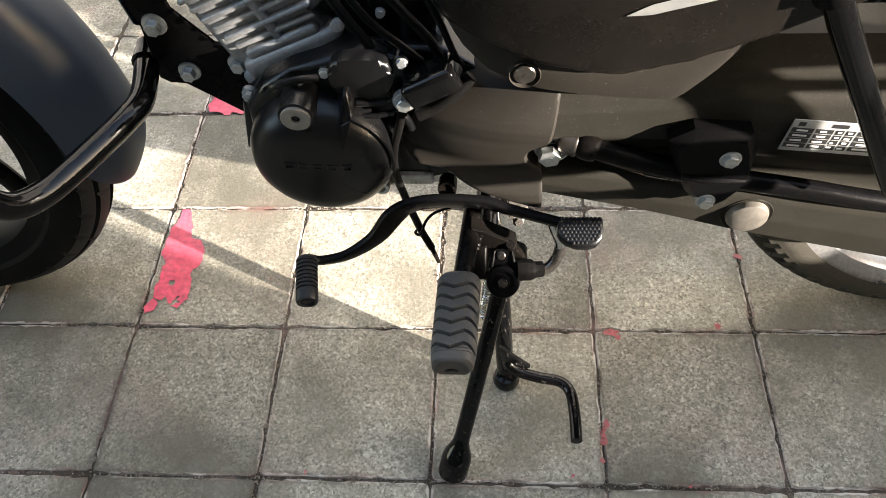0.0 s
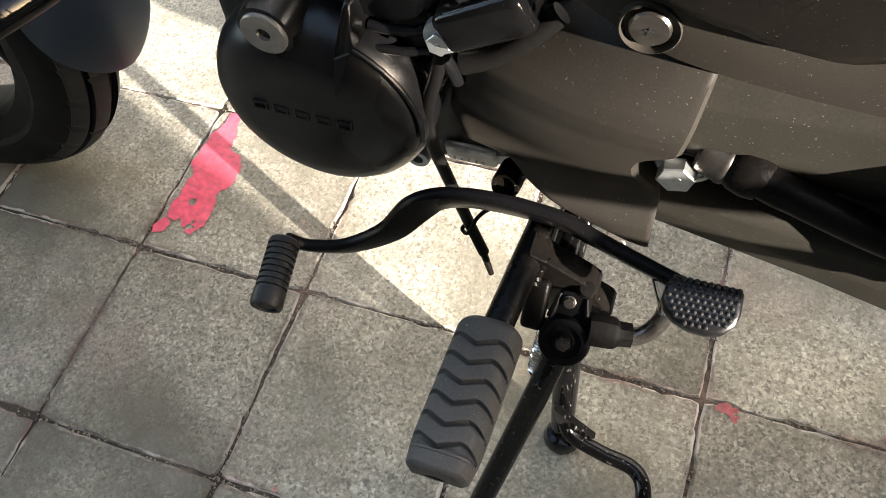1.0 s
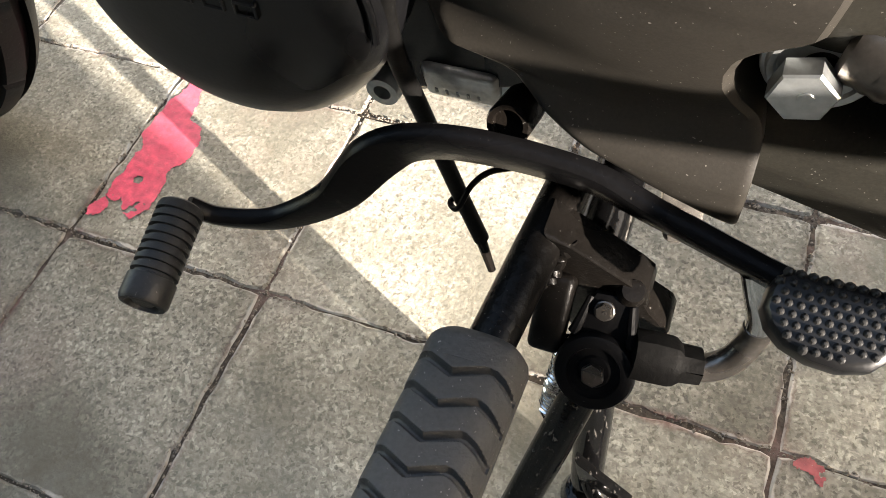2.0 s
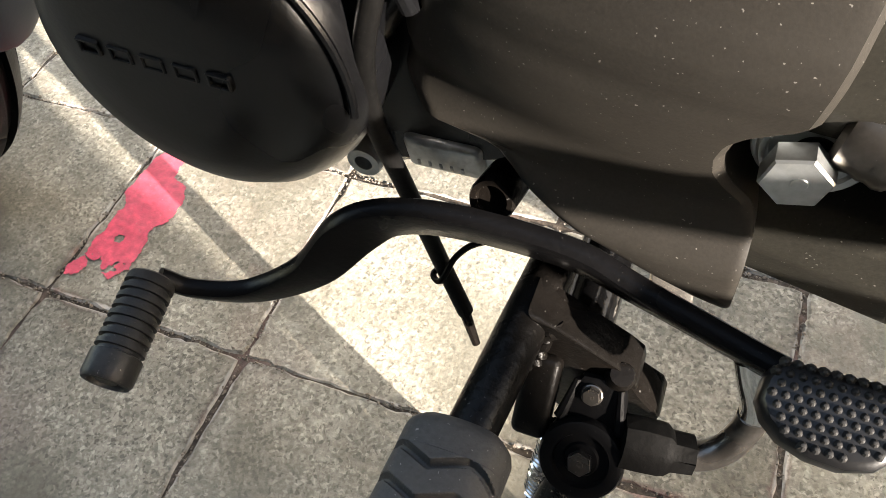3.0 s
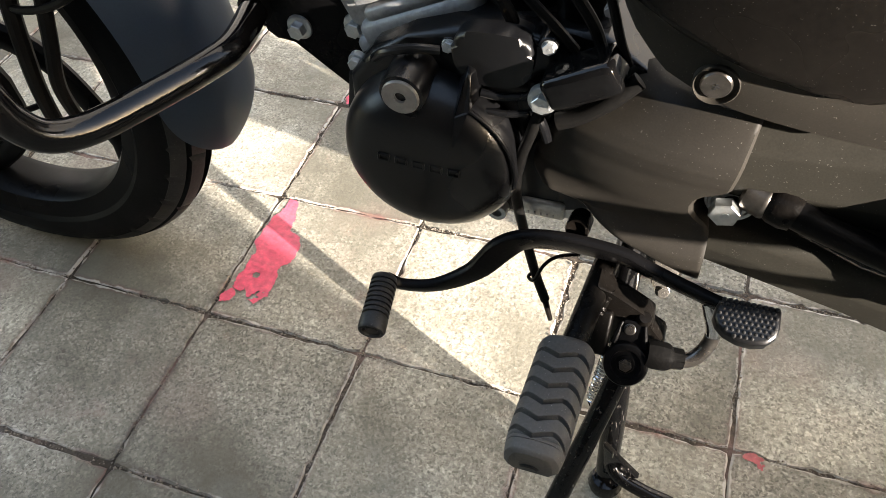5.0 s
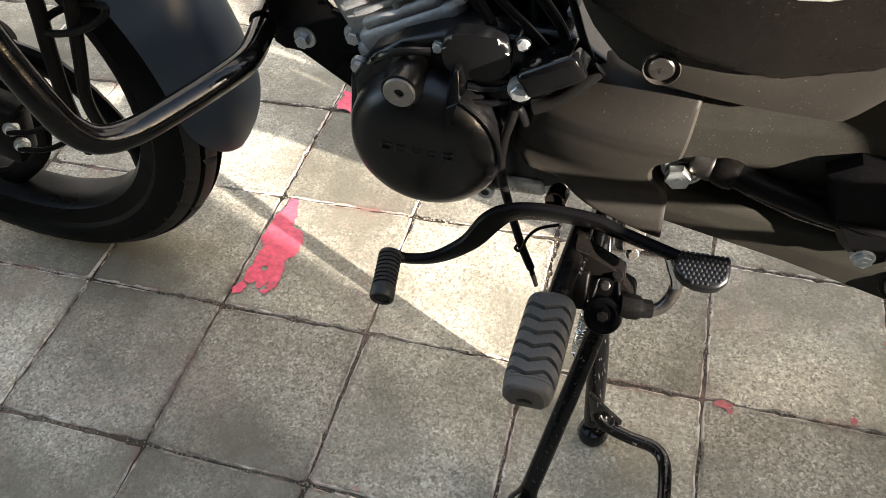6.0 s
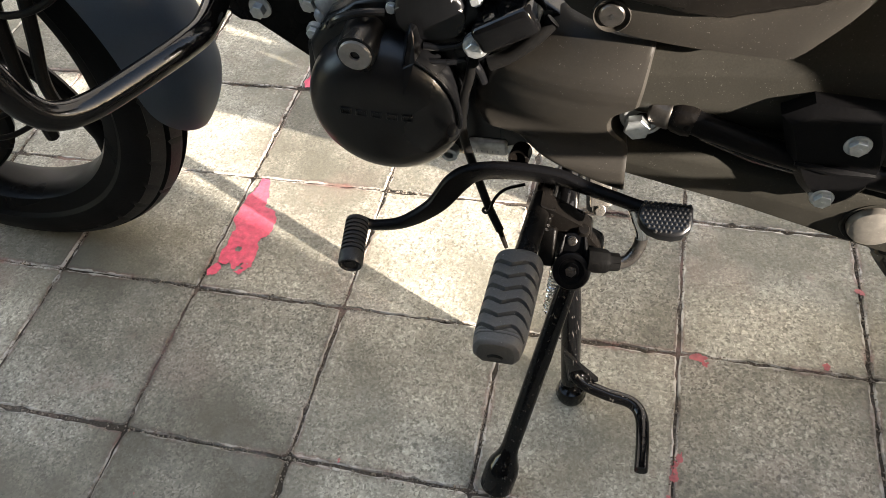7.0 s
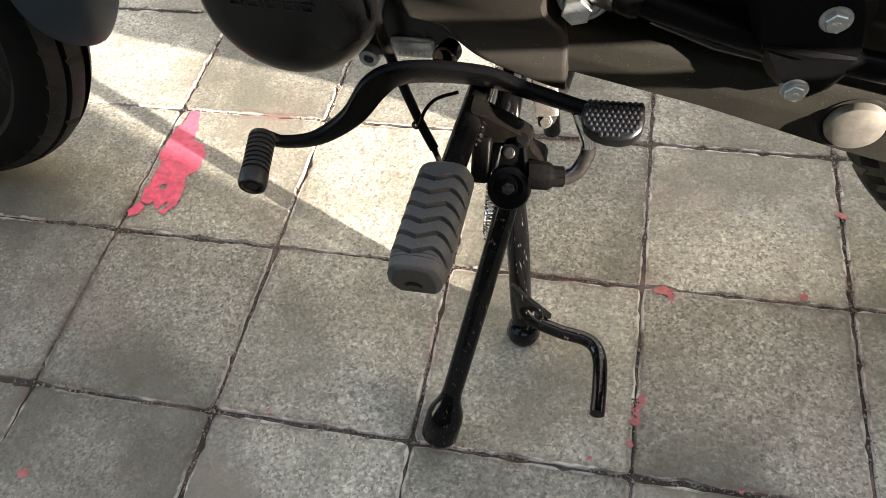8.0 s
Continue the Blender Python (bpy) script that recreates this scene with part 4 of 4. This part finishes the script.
bm = bmesh.new()
sweep(bm, [Vector((0.0620 - 0.0004 * k + 0.0010 * math.sin(k * 1.9), 0.3440 - 0.0006 * k, 0.2890 - 0.0013 * k)) for k in range(17)], [0.0030 + 0.0005 * math.sin(k * 2.4) for k in range(17)], 10)
part("weld_bead", bm, TUBE, mount)
# the switch sits on the pivot pin, square to the leg
m_sw = Matrix.Translation((0.0830, 0.3105, 0.2475)) @ Matrix(((1, 0, 0), (0, 0.69, 0.724), (0, -0.724, 0.69))).transposed().to_4x4()


def on_switch(x, y, z):
    return m_sw @ Vector((x, y, z))


sw_out = (0, -0.724, 0.69)
bm = bmesh.new()
lathe(bm, on_switch(0, 0, 0), sw_out, [(-0.0240, 0.0120), (-0.0110, 0.0130), (-0.0100, 0.0168), (-0.0030, 0.0170), (-0.0008, 0.0160), (0.0000, 0.0142), (-0.0004, 0.0112), (-0.0026, 0.0104), (-0.0030, 0.0072), (-0.0020, 0.0064), (-0.0020, 0)], 40)
switch = part("stand_switch", bm, LEVER, mount, "round black side-stand switch")
bolt(switch, on_switch(0, 0, -0.0020), sw_out, 0.0050, 0, 0.7, DARKMETAL, "switch_bolt")
bm = bmesh.new()
ring = [(-0.0150, 0.0040), (0.0160, 0.0060), (0.0110, 0.0270), (0.0085, 0.0345), (-0.0070, 0.0330), (-0.0105, 0.0250)]
near, far = [[bm.verts.new(on_switch(x, y, z)) for x, y in ring] for z in (-0.0050, -0.0150)]
face = bm.faces.new(near)
bm.faces.new(far[::-1])
for i in range(6):
    j = (i + 1) % 6
    bm.faces.new((near[j], near[i], far[i], far[j]))
bmesh.ops.bevel(bm, geom=list(face.edges), offset=0.0022, segments=2, profile=0.5, affect="EDGES")
part("switch_housing", bm, LEVER, switch)
bolt(switch, on_switch(-0.0020, 0.0262, -0.0050), sw_out, 0.0036, 1.25, 0.7, DARKMETAL)
for x0, x1 in ((-0.0120, -0.0085), (0.0120, 0.0085)):
    bm = bmesh.new()
    sweep(bm, [on_switch(x0, 0.0140, -0.0048), on_switch((x0 + x1) / 2, 0.0220, -0.0042), on_switch(x1, 0.0310, -0.0050)], [0.0026, 0.0020, 0.0014], 8)
    part("switch_rib", bm, LEVER, switch)
bm = bmesh.new()
lathe(bm, on_switch(0.0060, 0.0345, -0.0100), (0.15, -0.30, 0.90), [(-0.010, 0.0062), (0.004, 0.0060), (0.0075, 0.0046), (0.0080, 0)], 14)
part("wire_boss", bm, TUBE, switch)
# rubber boot over the hook tube
bm = bmesh.new()
boot = [Vector((0.0950, 0.3230, 0.2510)), Vector((0.1020, 0.3245, 0.2495)), Vector((0.1100, 0.3260, 0.2475)), Vector((0.1120, 0.3265, 0.2470)), Vector((0.1145, 0.3270, 0.2465)), Vector((0.1225, 0.3285, 0.2455))]
flat_bar(bm, boot, [0.0215, 0.0220, 0.0215, 0.0205, 0.0165, 0.0155], 0.0190, (0, 0.72, -0.69), 0.42)
part("rubber_boot", bm, BOOT, switch)
bm = bmesh.new()
hook = smooth_path([(0.1180, 0.3275, 0.2460), (0.1260, 0.3290, 0.2455), (0.1335, 0.3330, 0.2500), (0.1385, 0.3390, 0.2600), (0.1385, 0.3420, 0.2720), (0.1340, 0.3440, 0.2860), (0.1300, 0.3475, 0.2960)], 6)
sweep(bm, hook[:23], 0.0060, 16)
part("hose_hook", bm, DARKMETAL, switch, "dark scuffed metal hook tube")
bm = bmesh.new()
sweep(bm, hook[22:], 0.0056, 16)
part("hook_end", bm, CHROME, switch, "bare silver tube end")
# step bracket seen behind the side stand
bm = bmesh.new()
flat_bar(bm, [Vector((0.088, 0.452, 0.318)), Vector((0.096, 0.425, 0.268)), Vector((0.101, 0.405, 0.232))], [0.022, 0.022, 0.020], 0.006, (0.25, -0.88, 0.40))
rail = part("lower_bracket", bm, SCUFFED, bike, "scuffed metal bracket beneath the engine")
bolt(rail, (0.1000, 0.4010, 0.2300), (0.1, -0.8, 0.5), 0.0045, 1.4, 0.8, SCUFFED)
bm = bmesh.new()
sweep(bm, smooth_path([(0.128, 0.455, 0.345), (0.120, 0.443, 0.295), (0.108, 0.428, 0.245), (0.098, 0.420, 0.215)], 6), 0.0095, 16)
part("exhaust_pipe", bm, DARKMETAL, bike, "dull metal pipe beneath the engine")

# side stand
bm = bmesh.new()
sweep(bm, smooth_path([(0.085, 0.342, 0.240), (0.076, 0.311, 0.200), (0.052, 0.256, 0.105), (0.034, 0.218, 0.035), (0.029, 0.209, 0.018)], 6), 0.0092, 16)
stand = part("side_stand", bm, WORN, bike, "scratched gloss black tubular side stand resting on the pavers")
bm = bmesh.new()
leg = Vector((-0.22, -0.465, -0.857))
lathe(bm, (0.0401, 0.2309, 0.0587), leg, [(0.0, 0.0088), (0.012, 0.0098), (0.020, 0.0122), (0.028, 0.0158), (0.036, 0.0172), (0.058, 0.0172), (0.0605, 0.0160), (0.0605, 0.0120), (0.0570, 0.0110), (0.0570, 0)], 28)
part("stand_foot", bm, WORN, stand)
# return spring behind the leg, hooked to it at its lower end
bm = bmesh.new()
a, b = Vector((0.0700, 0.3225, 0.2420)), Vector((0.0640, 0.3185, 0.1750))
u = (b - a).normalized().orthogonal().normalized()
v = (b - a).normalized().cross(u)
turns = 15
coil = [a + (b - a) * (k / (turns * 12)) + 0.0052 * (math.cos(math.pi * k / 6) * u + math.sin(math.pi * k / 6) * v) for k in range(turns * 12 + 1)]
sweep(bm, coil + [Vector((0.0640, 0.3120, 0.1690)), Vector((0.0650, 0.2960, 0.1630))], 0.0012, 6)
part("return_spring", bm, CHROME, stand, "bright steel return spring")

# centre stand with its foot lever
bm = bmesh.new()
sweep(bm, smooth_path([(0.070, 0.372, 0.240), (0.082, 0.350, 0.150), (0.087, 0.333, 0.060), (0.089, 0.328, 0.016)], 6), 0.0105, 14)
centre = part("centre_stand", bm, WORN, bike, "gloss black centre stand with a bent foot lever")
bm = bmesh.new()
lathe(bm, (0.090, 0.326, 0.0), (0, 0, 1), [(0.0, 0.0), (0.0, 0.015), (0.008, 0.017), (0.020, 0.014), (0.026, 0.0)], 18)
part("stand_shoe", bm, WORN, centre)
bm = bmesh.new()
sweep(bm, smooth_path([(0.086, 0.335, 0.075), (0.096, 0.318, 0.052), (0.125, 0.312, 0.040), (0.154, 0.308, 0.036), (0.166, 0.294, 0.035), (0.169, 0.265, 0.037), (0.169, 0.232, 0.040)], 6), 0.0068, 14)
part("foot_lever", bm, WORN, centre)
bm = bmesh.new()
slab(bm, [(0.080, 0.100), (0.094, 0.080), (0.118, 0.050), (0.100, 0.040), (0.086, 0.042)], 0.318, 0.324, 0.0015)
part("gusset", bm, WORN, centre)
bm = bmesh.new()
sweep(bm, smooth_path([(0.066, 0.56, 0.240), (0.08, 0.58, 0.150), (0.088, 0.600, 0.016)], 6), 0.0105, 14)
part("stand_leg", bm, WORN, centre)
bm = bmesh.new()
sweep(bm, [Vector((0.068, 0.37, 0.245)), Vector((0.068, 0.56, 0.245))], 0.013, 14)
part("cross_tube", bm, GLOSS, centre)

# drain hose along the engine, with a wire clip
bm = bmesh.new()
sweep(bm, smooth_path([(-0.004, 0.382, 0.425), (-0.010, 0.378, 0.400), (-0.018, 0.376, 0.370), (-0.021, 0.380, 0.335), (-0.016, 0.386, 0.290), (-0.005, 0.388, 0.235), (0.006, 0.384, 0.205)], 8), 0.0042, 12)
hose = part("drain_hose", bm, DARKRUB, bike)
bm = bmesh.new()
sweep(bm, [Vector((0.004, 0.3845, 0.212)), Vector((0.013, 0.378, 0.186))], [0.0032, 0.0022], 10)
part("hose_tip", bm, TUBE, hose)
bm = bmesh.new()
sweep(bm, smooth_path([(0.030, 0.395, 0.262), (0.012, 0.392, 0.256), (0.002, 0.388, 0.246), (-0.004, 0.381, 0.233), (-0.010, 0.386, 0.230), (-0.004, 0.393, 0.233)], 6), 0.0016, 8)
part("wire_clip", bm, LEVER, hose)

# carburettor and cables above the engine
bm = bmesh.new()
block(bm, pose(0.000, 0.445, 0.505, 0, 20, 0), (0.060, 0.06, 0.050), 0.010, 3)
lathe(bm, (-0.045, 0.445, 0.475), (-0.7, 0, 0.7), [(-0.04, 0.022), (0.02, 0.022), (0.024, 0.027), (0.034, 0.027), (0.036, 0)], 24)
lathe(bm, (0.010, 0.430, 0.470), (0, 0, -1), [(-0.02, 0.020), (0.012, 0.018), (0.016, 0.010), (0.020, 0)], 20)
carb = part("carburettor", bm, LEVER, bike, "dark carburettor between cylinder and fairing")
bolt(carb, (-0.058, 0.415, 0.478), (0, -1, 0.3), 0.0045, 1.3, 0.8, ALU)
bolt(carb, (-0.020, 0.412, 0.492), (0, -1, 0.2), 0.0035, 1.2, 0.8, ALU)
bolt(carb, (0.030, 0.400, 0.484), (0, -1, 0.2), 0.0035, 1.2, 0.8, ALU)
for pts, r in (([(-0.075, 0.42, 0.530), (-0.045, 0.402, 0.492), (-0.030, 0.400, 0.466), (-0.036, 0.405, 0.446)], 0.0045),
               ([(-0.060, 0.41, 0.540), (-0.028, 0.394, 0.500), (0.000, 0.392, 0.472), (0.012, 0.395, 0.456)], 0.0035),
               ([(-0.035, 0.41, 0.545), (0.000, 0.392, 0.510), (0.022, 0.390, 0.480), (0.030, 0.394, 0.455)], 0.0040),
               ([(0.010, 0.40, 0.54), (0.030, 0.385, 0.505), (0.040, 0.384, 0.475), (0.046, 0.39, 0.455)], 0.0030)):
    bm = bmesh.new()
    sweep(bm, smooth_path(pts, 8), r, 10)
    part("control_cable", bm, DARKRUB, carb)

# plate and bars added outside the view, shaped to cast shadows on the chain case
GY = 0.16
gx, gz = (0.25 - GY) * 2.3, (0.25 - GY) * 0.693
bm = bmesh.new()
slab(bm, [(x + gx, z + gz) for x, z in ((0.265, 0.428), (0.270, 0.406), (0.356, 0.415), (0.530, 0.431), (0.598, 0.438), (0.604, 0.493), (0.590, 0.508), (0.5895, 0.524), (0.71, 0.522), (0.71, 0.531), (0.610, 0.532), (0.594, 0.533), (0.576, 0.547), (0.71, 0.549), (0.71, 0.600), (0.525, 0.600), (0.510, 0.508), (0.531, 0.472), (0.470, 0.470), (0.420, 0.462), (0.348, 0.438))], GY, GY + 0.006, 0.0015)
step = part("pillion_step", bm, TUBE, bike, "unseen black plate shaped to cast shade on the chain case")
bm = bmesh.new()
sweep(bm, [Vector((0.325 + gx, GY, 0.379 + gz)), Vector((0.450 + gx, GY, 0.389 + gz)), Vector((0.520 + gx, GY, 0.400 + gz)), Vector((0.600 + gx, GY + 0.003, 0.4449 + gz))], 0.0080, 12)
part("guard_bar", bm, TUBE, step)
bm = bmesh.new()
sweep(bm, smooth_path([(0.70 + gx, GY + 0.004, 0.570 + gz), (0.94, 0.24, 0.62), (0.88, 0.34, 0.58), (0.80, 0.40, 0.52)], 6), 0.010, 12)
part("step_tube", bm, TUBE, step)
bm = bmesh.new()
sweep(bm, [Vector((0.825, GY, 0.506)), Vector((0.96, GY, 0.496))], 0.0150, 14)
part("step_rest", bm, TUBE, step)

# ---- red paint on the pavers ----
def paint_mark(name, x0, x1, y0, y1, keep, label, coat=PAINT):
    """A thin coat of paint, flaked away where keep(x, y) is negative."""
    bm = bmesh.new()
    step = 0.0012
    nx, ny = int((x1 - x0) / step), int((y1 - y0) / step)
    verts = {}

    def vert(i, j):
        if (i, j) not in verts:
            verts[i, j] = bm.verts.new((x0 + i * step, y0 + j * step, 0.0018))
        return verts[i, j]
    for i in range(nx):
        for j in range(ny):
            if keep(x0 + (i + 0.5) * step, y0 + (j + 0.5) * step) > 0:
                bm.faces.new((vert(i, j), vert(i + 1, j), vert(i + 1, j + 1), vert(i, j + 1)))
    # loose flakes have come off: only the largest piece stays
    left, islands = set(bm.faces), []
    while left:
        todo, island = [left.pop()], []
        while todo:
            f = todo.pop()
            island.append(f)
            for e in f.edges:
                for g in e.link_faces:
                    if g in left:
                        left.discard(g)
                        todo.append(g)
        islands.append(island)
    islands.sort(key=len)
    bmesh.ops.delete(bm, geom=[f for island in islands[:-1] for f in island], context="FACES")
    ob = part(name, bm, coat)
    return tagged(ob, label, "paint mark")


stroke_left = curve_through([(0.426, -0.352), (0.434, -0.374), (0.445, -0.3965), (0.486, -0.3950), (0.506, -0.3955), (0.520, -0.4030), (0.552, -0.4015), (0.570, -0.3980), (0.597, -0.3900)])
stroke_right = curve_through([(0.426, -0.3515), (0.455, -0.3500), (0.484, -0.3570), (0.500, -0.3490), (0.522, -0.3450), (0.543, -0.3550), (0.549, -0.3700), (0.565, -0.3720), (0.597, -0.3830)])


def stroke(x, y):
    flake = noise.fractal(Vector((x * 75, y * 75, 0.3)), 1.0, 2.0, 5)
    d = min(x - stroke_left(y), stroke_right(y) - x, y - 0.426, 0.597 - y)
    torn = 1.2 if y < 0.447 and noise.noise(Vector((x * 130, y * 130, 4.2))) > 0.12 else 0.0
    return d * 70 + 0.16 + 0.26 * flake - torn - (2.0 if (x + 0.378) ** 2 + (y - 0.469) ** 2 < 0.000022 else 0)


def loose_flake(x, y):
    return 0.0085 - math.hypot((x + 0.3985) * 1.15 - 0.25 * (y - 0.431), (y - 0.431) * 0.75) + 0.0028 * noise.fractal(Vector((x * 110, y * 110, 9.3)), 1.0, 2.0, 4)


paint_mark("paint_mark", -0.412, -0.384, 0.415, 0.447, loose_flake, "small separate flake of red paint on a grey paver")
paint_mark("paint_mark", -0.408, -0.340, 0.418, 0.602, stroke, "flaking red paint stroke on a grey paver")
paint_mark("paint_mark", -0.41, -0.335, 0.803, 0.862, lambda x, y: min(x + 0.401, -0.345 - x, y - 0.808, 0.852 - y) * 60 + 0.1 + 0.5 * noise.fractal(Vector((x * 50, y * 50, 1.3)), 1.0, 2.0, 4), "flaking red paint patch on a grey paver")
paint_mark("paint_mark", 0.212, 0.262, 0.384, 0.408, lambda x, y: 0.15 - 60 * math.hypot((x - 0.235) * 0.4, y - 0.397) + 0.9 * noise.fractal(Vector((x * 90, y * 90, 2.3)), 1.0, 2.0, 4), "faded specks of red paint along a paver joint", FADED)

for k, (x, y, r) in enumerate(((-0.369, 0.106, 0.008), (0.173, 0.205, 0.008), (0.206, 0.262, 0.014), (0.204, 0.222, 0.008), (0.363, 0.408, 0.008), (0.414, 0.519, 0.012), (-0.148, 0.203, 0.005), (0.300, 0.196, 0.007), (-0.360, 0.124, 0.004))):
    paint_mark("paint_mark", x - 2 * r, x + 2 * r, y - 2 * r, y + 2 * r, lambda px, py: 0.35 - math.hypot((px - x) * (1.0 if k % 2 else 1.8), (py - y) * (1.8 if k % 2 else 1.0)) / r * 0.6 + 0.8 * noise.fractal(Vector((px * 90, py * 90, 7.3 + k)), 1.0, 2.0, 4), "small faded fleck of red paint at a paver joint", FADED)

# ---- pavers ----
PITCH, HALF = 0.205, 0.1023


def paver_mesh(seed, per_side):
    """One paver with worn, crumbling edges."""
    rng = random.Random(seed)
    bm = bmesh.new()
    ring = []
    for side in range(4):
        for q in range(per_side):
            s = -1 + 2 * q / per_side
            x, y = (s, -1) if side == 0 else (1, s) if side == 1 else (-s, 1) if side == 2 else (-1, -s)
            if q == 0:
                x, y = x * 0.986, y * 0.986
            crumble = noise.fractal(Vector((x * 3 + seed * 3.1, y * 3, seed)), 0.6, 2.1, 5)
            chip = 0.0014 * max(0.0, crumble - 0.1) + rng.uniform(0.0, 0.0007) + (rng.uniform(0.001, 0.0025) if rng.random() < 0.05 else 0.0)
            ring.append((x, y, chip, 0.0024 + 0.0026 * max(-0.6, crumble) + rng.uniform(-0.0006, 0.0006)))
    top = [bm.verts.new((x * (HALF - c - w), y * (HALF - c - w), rng.uniform(-0.0003, 0.0003))) for x, y, c, w in ring]
    shoulder = [bm.verts.new((x * (HALF - c - 0.3 * w), y * (HALF - c - 0.3 * w), -0.0016 - 0.25 * w)) for x, y, c, w in ring]
    low = [bm.verts.new((x * (HALF - c), y * (HALF - c), -0.012)) for x, y, c, w in ring]
    bm.faces.new(top)
    for a, b in ((top, shoulder), (shoulder, low)):
        for i in range(len(a)):
            j = (i + 1) % len(a)
            bm.faces.new((a[j], a[i], b[i], b[j]))
    return mesh_of("paver", bm, PAVER, 12)


variants = [paver_mesh(40 + k, 24) for k in range(10)]
coarse = [paver_mesh(60 + k, 6) for k in range(4)]
rng = random.Random(7)
rest = bmesh.new()
cells = [(i, j) for i in range(-22, 23) for j in range(-20, 26)]
cells.sort(key=lambda c: max(abs(c[0] + 0.5), abs(c[1] - 1.0)))
for n, (i, j) in enumerate(cells):
    x, y = 0.1025 + PITCH * i, 0.2975 + PITCH * j
    at = Vector((x + rng.uniform(-0.0012, 0.0012), y + rng.uniform(-0.0012, 0.0012), rng.uniform(-0.0010, 0.0006)))
    turn = (rng.uniform(-0.005, 0.005), rng.uniform(-0.005, 0.005), rng.choice((0, 1, 2, 3)) * math.pi / 2 + rng.uniform(-0.006, 0.006))
    if n < 289:
        place("paver", variants[n % 10], ground, at, turn)
    else:
        rest.from_mesh(coarse[n % 4])
        rest.verts.ensure_lookup_table()
        bmesh.ops.transform(rest, matrix=Matrix.LocRotScale(at, Euler(turn), None), verts=rest.verts[-72:])
tagged(part("paver_field", rest, concrete("paver_far", (0.27, 0.262, 0.235), False), ground), "grey concrete pavers further out", kind="stuff")

# loose grit and crumbs in the joints near the motorcycle
CRUMB = material("joint_crumb", (0.21, 0.18, 0.15), 0.9, vary=0.45, grain=160.0, bump=0.3, spec=0.06, blotch=18.0)
rng = random.Random(21)
points, faces = [], []
for axis, at in [("x", PITCH * i) for i in range(-4, 3)] + [("y", 0.195 + PITCH * j) for j in range(-2, 4)]:
    lo, hi = (-0.42, 0.81) if axis == "x" else (-0.82, 0.45)
    s = lo
    while s < hi:
        s += rng.expovariate(620.0)
        thick = noise.noise(Vector((s * 14.0, at * 9.0, 1.7)))
        if thick < -0.25:
            continue
        across = at + rng.gauss(0.0, 0.0016 + 0.0012 * max(0.0, thick))
        x, y = (across, s) if axis == "x" else (s, across)
        r = 0.0006 + 0.0014 * rng.random() ** 2.5
        n0 = len(points)
        for d in ((1, 0, 0), (0, 1, 0), (-1, 0, 0), (0, -1, 0), (0, 0, 0.8), (0, 0, -1)):
            k = r * rng.uniform(0.65, 1.35)
            points.append((x + d[0] * k, y + d[1] * k, -0.0016 + 0.7 * abs(across - at) + 0.3 * r + d[2] * k))
        faces += [(n0 + a, n0 + (a + 1) % 4, n0 + 4) for a in range(4)] + [(n0 + (a + 1) % 4, n0 + a, n0 + 5) for a in range(4)]
me = bpy.data.meshes.new("joint_grit")
me.from_pydata(points, [], faces)
me.materials.append(CRUMB)
tagged(place("joint_grit", me, ground), "loose brown grit in the paver joints", kind="stuff")
